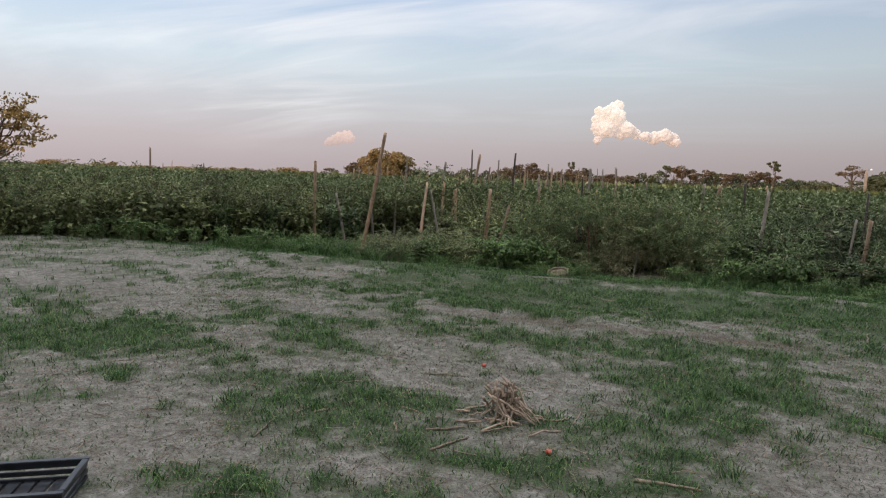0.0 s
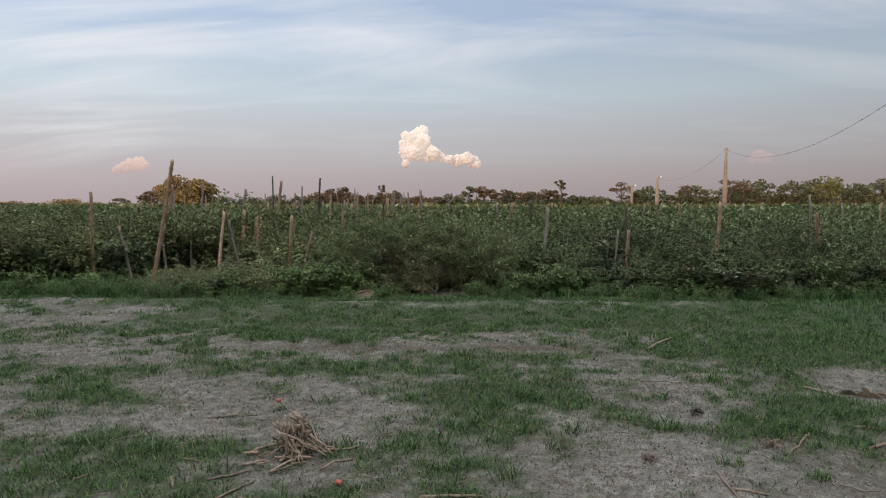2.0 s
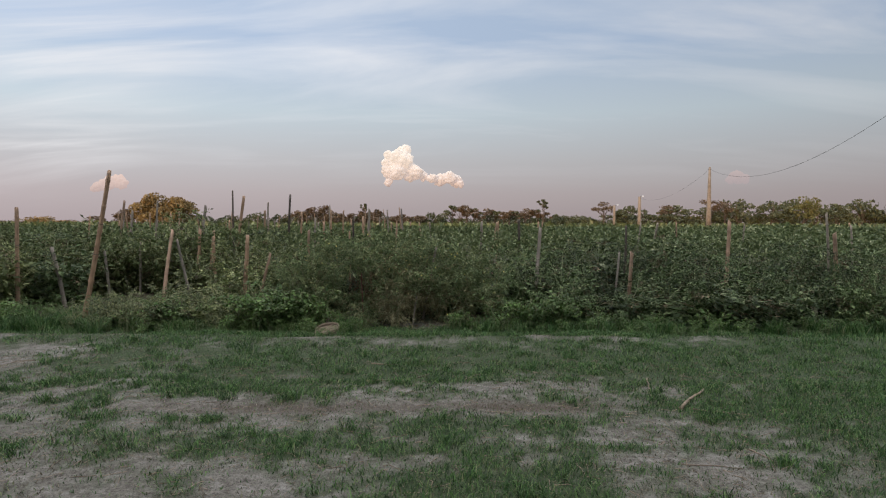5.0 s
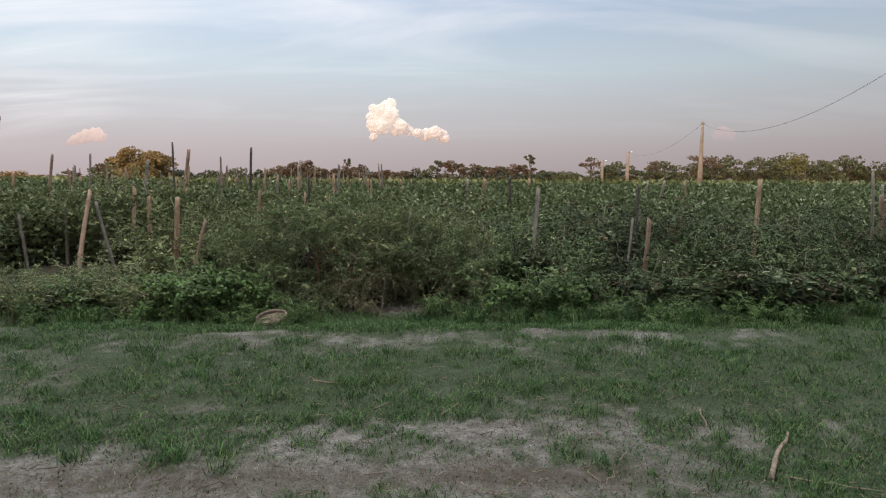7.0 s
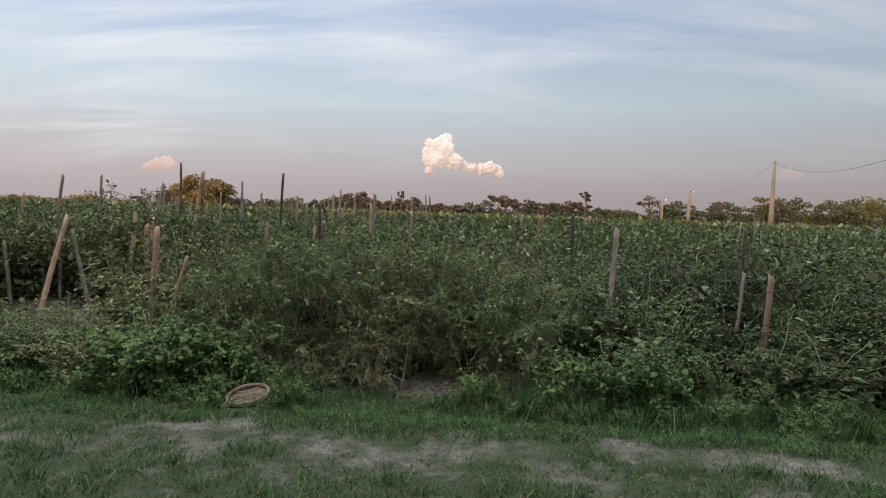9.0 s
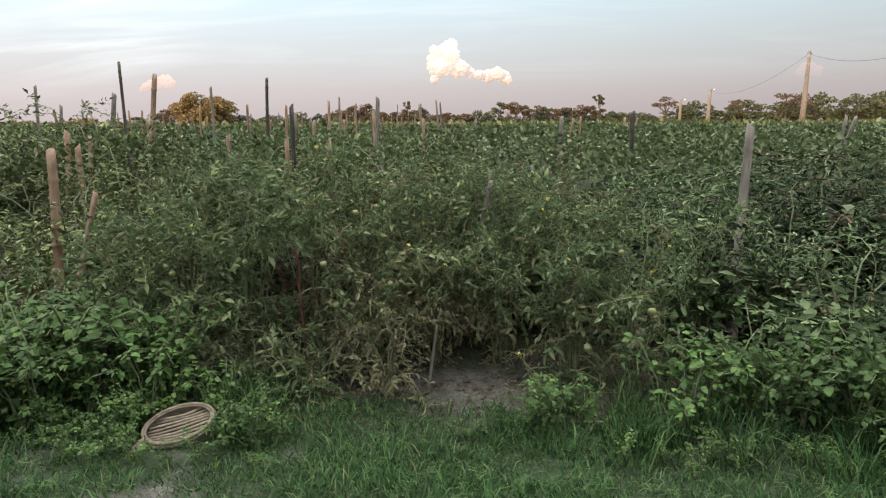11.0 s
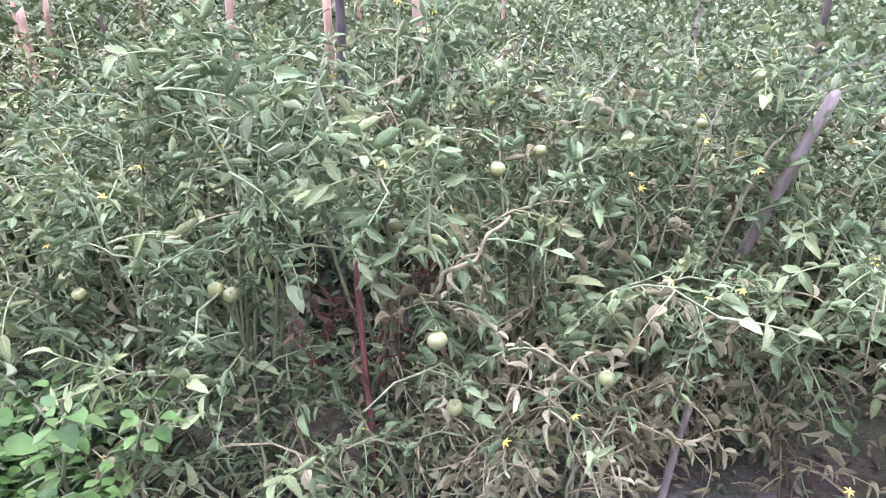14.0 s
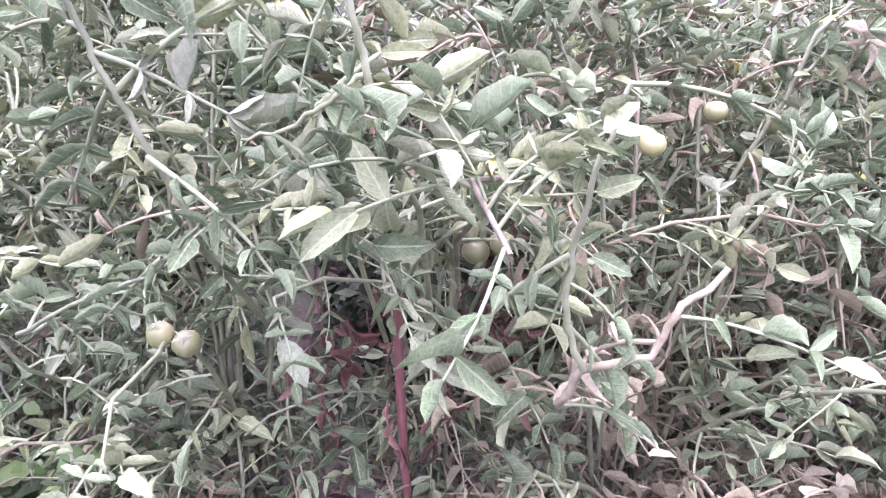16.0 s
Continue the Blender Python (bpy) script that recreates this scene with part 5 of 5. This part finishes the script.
root_pile()
RIPE = fruit_mesh("fallen_tomato", M_RIPE, 0.021)
for i, (fx, fy) in enumerate(((-1.365, 5.116), (-0.515, 3.55))):
    ob = new("fallen_tomato", RIPE)
    ob.matrix_world = pose(fx, fy, 0.030 + float(ground_z(np.array(fx), np.array(fy))), 20, 0, 40 * i) @ Matrix.Diagonal((1, 1, 0.8, 1))
    tagged(ob, "squashed red tomato lying on the silt", "tomato")


def dead_leaf(loc, size, mat, label, sd):
    r = np.random.default_rng(sd)
    ch = []
    for i in range(3):
        v, f = leaflet(size, size * 0.45, r.uniform(0.3, 0.9), 0.6, r.uniform(-0.3, 0.3), 6, True)
        ch.append((turn(v, pose(0, 0, 0.012, 0, r.uniform(-20, 20), r.uniform(0, 360))), f))
    ob = new("dead_leaf", mesh_from("dead_leaf", *join(ch), mat, True))
    ob.location = (*loc, float(ground_z(np.array(loc[0]), np.array(loc[1]))))
    return tagged(ob, label, "dead leaf")


for i in range(46):
    lx, ly = rng.uniform(-1.5, 0.5), rng.uniform(11.85, 12.55)
    ob = new("dead_leaf", DRY[i % 8])
    ob.matrix_world = pose(lx, ly, 0.03 + float(ground_z(np.array(lx), np.array(ly))), rng.uniform(-12, 12), rng.uniform(-40, 40), rng.uniform(0, 360)) @ Matrix.Diagonal((0.9, 0.9, 0.35, 1))
    tagged(ob, "withered tomato leaf fallen on the soil", "dead leaf", "fallen leaves under the plants")
r = np.random.default_rng(97)
ch = []
for i in range(4200):
    lx, ly, ln = r.uniform(-3.2, 2.4), r.uniform(11.65, 13.6), r.uniform(0.018, 0.055)
    v, f = blade(ln, ln * 0.5, r.uniform(0.2, 0.9), r.uniform(-0.5, 0.8))
    ch.append((turn(v, pose(lx, ly, 0.012 + float(ground_z(np.array(lx), np.array(ly))), r.uniform(-25, 35), r.uniform(-50, 50), r.uniform(0, 360))), f))
tagged(new("leaf_litter", mesh_from("leaf_litter", *join(ch), M_LEAF_DRY_FAR)), "brown shrivelled leaf litter on dark soil", "litter", kind="stuff")
for i, (lx, ly) in enumerate(((3.78, 5.46), (3.62, 5.40), (3.9, 5.38))):
    dead_leaf((lx, ly), 0.13, M_LEAF_DRY_FAR, "dry brown husk lying among sticks", 20 + i)
dead_leaf((2.1, 5.0), 0.13, M_BARK, "dark curled dead leaf on pale silt", 1)
for i, (lx, ly) in enumerate(((2.35, 4.25), (1.44, 3.99))):
    ch = []
    for k in range(16):
        an, ln = rng.uniform(0, 6.28), rng.uniform(0.06, 0.18)
        ch.append(tube_arrays(bent((-ln / 2 * math.cos(an), -ln / 2 * math.sin(an), 0.01), (ln / 2 * math.cos(an), ln / 2 * math.sin(an), rng.uniform(0.01, 0.05)), 5, 0.12, 990 + 20 * i + k), 0.003, 4, False))
    ob = new("straw_tuft", mesh_from("straw_tuft", *join(ch), M_TWIG, True))
    ob.location = (lx, ly, 0.0)
    tagged(ob, "small tuft of dry straw on silt", "straw")


# ---- broken basket ----
def basket():
    root = empty("broken_basket", (-1.70, 11.38, -0.155), 22)
    n, rx, ry = 28, 0.19, 0.125
    tilt = pose(0, 0, 0.125, 24, -10, 0)
    ang = np.linspace(0, 2 * np.pi, n + 1)
    for k, (dz, rad, s) in enumerate(((0.0, 0.010, 1.0), (-0.02, 0.008, 1.03), (-0.005, 0.006, 0.93))):
        ring = np.stack([rx * s * np.cos(ang), ry * s * np.sin(ang), dz + 0 * ang], 1)
        part("rim", tubes("rim", [tube_arrays(turn(ring, tilt), rad, 6, False)], M_BASKET), M_BASKET, root)
    V, F = [], []
    for k, (dz, s) in enumerate(((-0.005, 1.0), (-0.08, 0.98), (-0.19, 0.9))):
        for t in (1.0, 0.96):
            V.append(np.stack([rx * s * t * np.cos(ang[:-1]), ry * s * t * np.sin(ang[:-1]), dz + 0 * ang[:-1]], 1))
    V = turn(np.vstack(V), tilt)
    for k in range(2):
        for t in range(2):
            for j in range(n):
                q, p0, p1 = (j + 1) % n, (2 * k + t) * n, (2 * k + 2 + t) * n
                F.append((p0 + j, p0 + q, p1 + q, p1 + j))
    part("wall", mesh_from("wall", V, F, M_BASKET, True), M_BASKET, root)
    for k in range(9):
        yy = -0.09 + 0.0225 * k
        half = rx * 0.93 * math.sqrt(max(0.05, 1 - (yy / ry) ** 2))
        p = turn(np.stack([np.linspace(-half, half, 6), yy + 0.004 * np.sin(np.arange(6) + k), -0.030 - 0.012 * np.sin(np.linspace(0, 3.14, 6))], 1), tilt)
        part("slat", tubes("slat", [tube_arrays(p, 0.0095, 5)], M_BASKET), M_BASKET, root)
    p = [(-0.16, -0.05, 0.08), (-0.21, -0.08, 0.04), (-0.24, -0.10, -0.01)]
    part("torn_band", tubes("torn_band", [tube_arrays(p, (0.022, 0.030, 0.026), 8)], M_BASKET), M_BASKET, root, "torn hanging strip of basket wall")
    return tagged(root, "broken brown bamboo basket half hidden in weeds", "basket")


basket()


# ---- black crate ----
def crate():
    """An open plastic crate with ribbed walls, lying on the silt."""
    root = empty("plastic_crate", (-2.86, 1.98, 0.0), 32)
    L, W, H, T = 0.52, 0.36, 0.11, 0.012

    def box(bm, x0, x1, y0, y1, z0, z1):
        g = bmesh.ops.create_cube(bm, size=1.0)
        bmesh.ops.transform(bm, matrix=Matrix.Translation(((x0 + x1) / 2, (y0 + y1) / 2, (z0 + z1) / 2)) @ Matrix.Diagonal((x1 - x0, y1 - y0, z1 - z0, 1)), verts=g["verts"])

    def board(name, *dims):
        bm = bmesh.new()
        box(bm, *dims)
        bmesh.ops.bevel(bm, geom=bm.edges[:], offset=0.003, segments=2, affect="EDGES")
        part(name, bm, M_PLASTIC, root)

    for k in range(7):
        xx = -L / 2 + L * k / 7 + 0.004
        board("base_slat", xx, xx + L / 7 - 0.012, -W / 2, W / 2, 0.004, 0.016)
    for sg in (-1, 1):
        for z0, z1 in ((0.004, 0.030), (0.042, 0.068), (0.080, H)):
            yy, xx = sg * W / 2, sg * L / 2
            board("side_slat", -L / 2 + T, L / 2 - T, yy - T / 2, yy + T / 2, z0, z1)
            board("end_slat", xx - T / 2, xx + T / 2, -W / 2, W / 2, z0, z1)
        board("rim", -L / 2 - 0.015, L / 2 + 0.015, sg * W / 2 - 0.016, sg * W / 2 + 0.016, H, H + 0.014)
        board("rim", sg * L / 2 - 0.016, sg * L / 2 + 0.016, -W / 2 + 0.017, W / 2 - 0.017, H + 0.0005, H + 0.0145)
        for sh in (-1, 1):
            board("corner_post", sg * (L / 2 - 0.012) - 0.012, sg * (L / 2 - 0.012) + 0.012, sh * (W / 2 - 0.012) - 0.012, sh * (W / 2 - 0.012) + 0.012, 0.002, H - 0.001)
    return tagged(root, "black ribbed plastic crate lying on dry silt", "crate")


crate()


# ---- poles and cable ----
def power_pole(loc, height, r0, r1, label, plate=False, lamp=False, bracket=True):
    root = empty("utility_pole", (*loc, 0.0))
    part("shaft", tubes("shaft", [tube_arrays([(0, 0, -0.4), (0, 0, height * 0.4), (0, 0, height * 0.75), (0, 0, height)], (r0, r0 * 0.6 + r1 * 0.4, r0 * 0.25 + r1 * 0.75, r1), 12)], M_CONCRETE), M_CONCRETE, root)
    if plate:
        band = part("number_band", tubes("number_band", [tube_arrays([(0, 0, 0.85), (0, 0, 1.95)], (r0 * 0.96 + 0.006, r0 * 0.91 + 0.006), 14)], M_YELLOW), M_YELLOW, root, "yellow painted band with black marks")
        for k in range(3):
            bm = bmesh.new()
            bmesh.ops.create_cube(bm, size=1.0)
            bmesh.ops.transform(bm, matrix=Matrix.Translation((-0.05, -r0 - 0.006, 1.1 + 0.28 * k)) @ Matrix.Rotation(0.3, 4, "Y") @ Matrix.Diagonal((0.16, 0.02, 0.07, 1)), verts=bm.verts)
            part("mark", bm, M_BLACK, band)
    if bracket:
        part("bracket", tubes("bracket", [tube_arrays([(-0.22, 0, height - 0.25), (0.22, 0, height - 0.25)], 0.035, 6)], M_WIREM), M_WIREM, root)
    if lamp:
        arm = part("lamp_arm", tubes("lamp_arm", [tube_arrays([(0, 0, height - 0.15), (0.25, -0.3, height + 0.1), (0.5, -0.6, height + 0.12)], 0.05, 6)], M_WIREM), M_WIREM, root)
        bm = bmesh.new()
        bmesh.ops.create_uvsphere(bm, u_segments=10, v_segments=6, radius=0.17)
        bmesh.ops.transform(bm, matrix=Matrix.Translation((0.55, -0.65, height + 0.08)) @ Matrix.Diagonal((1.2, 1, 0.6, 1)), verts=bm.verts)
        part("lamp_head", bm, M_LAMP, arm, "small lit white lamp head")
    return tagged(root, label, "utility pole", "poles along the cable")


M_LAMP = bpy.data.materials.new("lit_lamp")
M_LAMP.use_nodes = True
_p = M_LAMP.node_tree.nodes["Principled BSDF"]
_p.inputs["Base Color"].default_value = (0.8, 0.8, 0.8, 1)
_p.inputs["Emission Color"].default_value, _p.inputs["Emission Strength"].default_value = (1, 0.97, 0.92, 1), 0.5
POLE_A, POLE_B, POLE_C = (25.0, 36.2), (31.63, 76.6), (43.6, 143.0)
power_pole(POLE_A, 8.3, 0.22, 0.15, "tapered concrete power pole with yellow painted band", plate=True)
power_pole(POLE_B, 8.4, 0.34, 0.13, "pale concrete power pole standing in the crop")
power_pole(POLE_C, 7.6, 0.42, 0.30, "concrete pole with small lit lamp", lamp=True)
power_pole((37.9, 143.0), 5.6, 0.30, 0.25, "short pole with lamp at field end", lamp=True)


def cable(a, b, sag, rad):
    s = np.linspace(0, 1, 26)
    P = np.array(a)[None] * (1 - s)[:, None] + np.array(b)[None] * s[:, None]
    P[:, 2] -= sag * 4 * s * (1 - s)
    ob = new("overhead_cable", tubes("overhead_cable", [tube_arrays(P, rad, 5)], M_CABLE))
    return tagged(ob, "sagging dark overhead cable between two poles", "cable")


cable((*POLE_A, 8.05), (*POLE_B, 8.15), 2.1, 0.014)
cable((*POLE_B, 8.15), (*POLE_C, 7.4), 1.8, 0.011)
cable((*POLE_A, 8.05), (17.0, -6.0, 8.0), 1.3, 0.02)


# ---- far trees ----
def tree_kind(seed, mat, height, width, base, lumps, leaves, size, flat=1.0):
    """A far tree: tapered trunk, limbs, and a crown of leaf clumps with gaps."""
    r = np.random.default_rng(seed)
    root = empty("tree")
    limbs = [tube_arrays(bent((0, 0, -0.3), (r.normal(0, 0.2), r.normal(0, 0.2), height * 0.72), 7, 0.025, seed), np.linspace(0.035 * height, 0.01 * height, 7), 7)]
    cs = []
    for i in range(lumps):
        a, q = r.uniform(0, 6.28), math.sqrt(r.uniform(0.02, 1))
        z = base + (height - base) * (r.uniform(0.1, 0.95) ** 0.8) * (1 - 0.38 * q * q)
        c = np.array((math.cos(a) * q * width * 0.42, math.sin(a) * q * width * 0.42, z))
        rad = width * r.uniform(0.11, 0.2)
        cs.append((c, rad))
        limbs.append(tube_arrays(bent((0, 0, max(0.15 * height, c[2] - width * 0.35)), c, 5, 0.06, seed * 7 + i), np.linspace(0.014 * height, 0.003 * height, 5), 3, False))
    part("trunk", tubes("trunk", limbs, M_TRUNK), M_TRUNK, root)
    n = leaves
    pick = r.integers(0, lumps, n)
    C, R = np.array([c for c, _ in cs])[pick], np.array([q for _, q in cs])[pick]
    d = r.normal(0, 1, (n, 3))
    d /= np.linalg.norm(d, axis=1, keepdims=True)
    P = C + d * (R * r.uniform(0.45, 1.12, n) ** 0.6)[:, None] * np.array((1, 1, 0.62 * flat))
    u, w = r.normal(0, 1, (n, 3)), r.normal(0, 1, (n, 3))
    u /= np.linalg.norm(u, axis=1, keepdims=True)
    w = np.cross(u, w)
    w /= np.linalg.norm(w, axis=1, keepdims=True)
    ln = (size * r.uniform(0.5, 1.4, n))[:, None]
    V = np.stack([P - u * ln * 0.5, P + w * ln * 0.3, P + u * ln * 0.5, P - w * ln * 0.3], 1).reshape(-1, 3)
    part("crown", mesh_from("crown", V, np.arange(n)[:, None] * 4 + np.array([[0, 1, 2, 3]]), mat), mat, root)
    return root


def plant_trees(kinds, items, label, group):
    """Stands trees at (x, y, height scale, width scale), by turns of the kinds."""
    for i, (x, y, sz, sw) in enumerate(items):
        m = pose(x, y, 0, 0, 0, 47 * i) @ Matrix.Diagonal((sw, sw, sz, 1))
        src = kinds[i % len(kinds)]
        if "used" not in src:
            src["used"] = 1
            ob = src
            ob.matrix_basis = m
        else:
            ob = copy_thing(src, m)
        tagged(ob, label, "tree", group)
    for k in kinds:
        if "used" in k:
            del k["used"]


r = np.random.default_rng(111)
dome = [tree_kind(401, M_TREE_SUN_TINT, 8.8, 16, 1.0, 44, 7500, 0.75)]
plant_trees(dome, [(-93, 200, 1.12, 1.2)], "broad domed tree tinted warm for the low sun", "trees on the horizon")
beside = [tree_kind(402, M_TREE_BROWN, 5.5, 8, 1.5, 14, 1000, 0.62)]
plant_trees(beside, [(-104, 200, 1.0, 1.0), (-99, 204, 0.95, 0.8), (-109, 205, 0.75, 0.9), (-118, 205, 0.6, 0.9)], "small dull brown-green tree beside domed tree", "trees on the horizon")
brown = [tree_kind(410 + i, M_TREE_BROWN, 9.0, 9.0, 3.0, 12, 950, 0.7) for i in range(3)]
plant_trees(brown, [(x, 200 + r.uniform(-8, 8), r.uniform(0.55, 0.85), r.uniform(0.8, 1.15)) for x in np.arange(-47, -8, 2.9)], "brownish tree in warm evening light", "trees on the horizon")
orchard = [tree_kind(420 + i, M_TREE_BROWN if i else M_TREE_DARK, 8.2, 7.5, 4.2, 10, 800, 0.65, 0.8) for i in range(3)]
plant_trees(orchard, [(x, 200 + r.uniform(-5, 5), r.uniform(0.74, 0.90), r.uniform(0.75, 1.0)) for x in np.arange(1, 33, 2.3)], "tall-trunked tree with dark crown", "trees on the horizon")
slim = [tree_kind(430, M_TREE_DARK, 10.4, 4.0, 6.2, 8, 700, 0.5)]
plant_trees(slim, [(29.4, 196, 0.92, 0.9), (-27.5, 199, 0.85, 0.7)], "slim tall tree with small crown", "trees on the horizon")
low = [tree_kind(440 + i, M_TREE_DARK, 4.2, 8.0, 0.4, 11, 900, 0.6) for i in range(2)]
plant_trees(low, [(x, 215 + r.uniform(-6, 6), r.uniform(0.75, 1.25), r.uniform(0.9, 1.3)) for x in list(np.arange(-90, 58, 5.0)) + list(np.arange(30, 52, 3.2))], "low dark green bush on the far field edge", "bushes on the horizon")
umbrella = [tree_kind(450 + i, M_TREE_BROWN, 9.4, 9.5, 5.6, 12, 800, 0.55, 0.7) for i in range(2)]
plant_trees(umbrella, [(49.4, 198, 0.85, 0.9), (82.0, 196, 0.95, 0.9), (87.5, 198, 0.98, 0.9), (70, 200, 0.82, 0.7)], "thin-crowned spreading tree above the woods", "trees on the horizon")
wood = [tree_kind(460 + i, M_TREE_DARK, 9.6, 11.0, 0.8, 18, 850, 0.95) for i in range(3)]
plant_trees(wood, [(x, 206 + r.uniform(-8, 8), (0.72 + 0.50 * min(1, max(0, (x - 55) / 45))) * r.uniform(0.78, 1.14), r.uniform(0.85, 1.15)) for x in np.arange(55, 205, 3.6)], "dense dark woodland tree", "trees on the horizon")
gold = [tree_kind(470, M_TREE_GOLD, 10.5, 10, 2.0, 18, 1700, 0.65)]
plant_trees(gold, [(108, 190, 0.95, 1.0)], "yellow-green tree tinted for the low sun", "trees on the horizon")
far_left = [tree_kind(480 + i, M_TREE_SUN_TINT, 4.0, 9.0, 0.5, 10, 800, 0.6) for i in range(2)]
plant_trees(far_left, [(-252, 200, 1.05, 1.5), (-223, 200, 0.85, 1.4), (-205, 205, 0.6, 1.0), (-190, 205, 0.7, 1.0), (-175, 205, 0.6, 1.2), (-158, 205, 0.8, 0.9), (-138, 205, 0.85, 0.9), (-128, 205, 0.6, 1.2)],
            "small round tree tinted as in warm light", "trees on the horizon")
feathery = [tree_kind(490, M_TREE_SUN_TINT, 13.5, 14, 1.2, 30, 3000, 0.55, 0.5)]
plant_trees(feathery, [(-87.5, 60, 1.0, 1.0)], "large feathery tree tinted orange as if sunlit", "trees on the horizon")
low_left = [tree_kind(495, M_TREE_BROWN, 3.2, 9.0, 0.2, 10, 700, 0.6)]
plant_trees(low_left, [(x, 210 + r.uniform(-8, 8), r.uniform(0.6, 1.0), r.uniform(0.9, 1.4)) for x in np.arange(-330, -90, 11.0)], "low scrub along the horizon", "bushes on the horizon")


# ---- clouds ----
def cumulus(name, loc, lumps, mat, label):
    bm = bmesh.new()
    for k, (x, z, rad) in enumerate(lumps):
        g = bmesh.ops.create_icosphere(bm, subdivisions=4, radius=rad * 1.06)
        bmesh.ops.transform(bm, matrix=Matrix.Translation((x, 20 * math.sin(3 * k), z)) @ Matrix.Diagonal((1, 0.8, 0.92, 1)), verts=g["verts"])
        for v in g["verts"]:
            d = noise.fractal(v.co * 0.07, 0.9, 2.0, 5) * min(rad, 24) * 0.34
            v.co += (v.co - Vector((x, 20 * math.sin(3 * k), z))).normalized() * d
    for f in bm.faces:
        f.smooth = True
    me = bpy.data.meshes.new(name)
    bm.to_mesh(me)
    bm.free()
    me.materials.append(mat)
    ob = new(name, me)
    ob.location = loc
    return tagged(ob, label, "cloud", kind="structure")


M_CLOUD = cloud_mat("sunlit_cumulus", (0.44, 0.31, 0.28), (0.60, 0.52, 0.46), 0, 120, 0.38)
M_CLOUD_PALE = cloud_mat("hazy_cumulus", (0.56, 0.43, 0.41), (0.80, 0.60, 0.53), 0, 70, 0.08)
M_CLOUD_FAINT = cloud_mat("faint_cumulus", (0.47, 0.40, 0.41), (0.56, 0.46, 0.45), 0, 60, 0.02)
cumulus("cloud", (-205, 2500, 145), [(-46, 62, 26), (-50, 98, 22), (-46, 128, 17), (-22, 86, 32), (-8, 122, 28), (18, 144, 26), (24, 104, 32), (36, 70, 30), (68, 58, 26), (96, 44, 20),
        (-44, 14, 16), (-42, 34, 16), (-5, 56, 30), (40, 46, 26), (132, 32, 18), (165, 26, 24), (200, 34, 26), (228, 24, 24), (246, 10, 14)], M_CLOUD, "sunlit cream and pink cumulus cloud")
cumulus("cloud", (-1385, 2500, 128), [(-50, 14, 20), (-25, 22, 24), (5, 30, 28), (32, 38, 26), (52, 26, 22), (-75, 8, 14)], M_CLOUD_PALE, "small faint pink cumulus cloud")
cumulus("cloud", (1155, 2500, 165), [(-25, 10, 16), (0, 22, 26), (25, 14, 20)], M_CLOUD_FAINT, "small faint pink cumulus cloud")
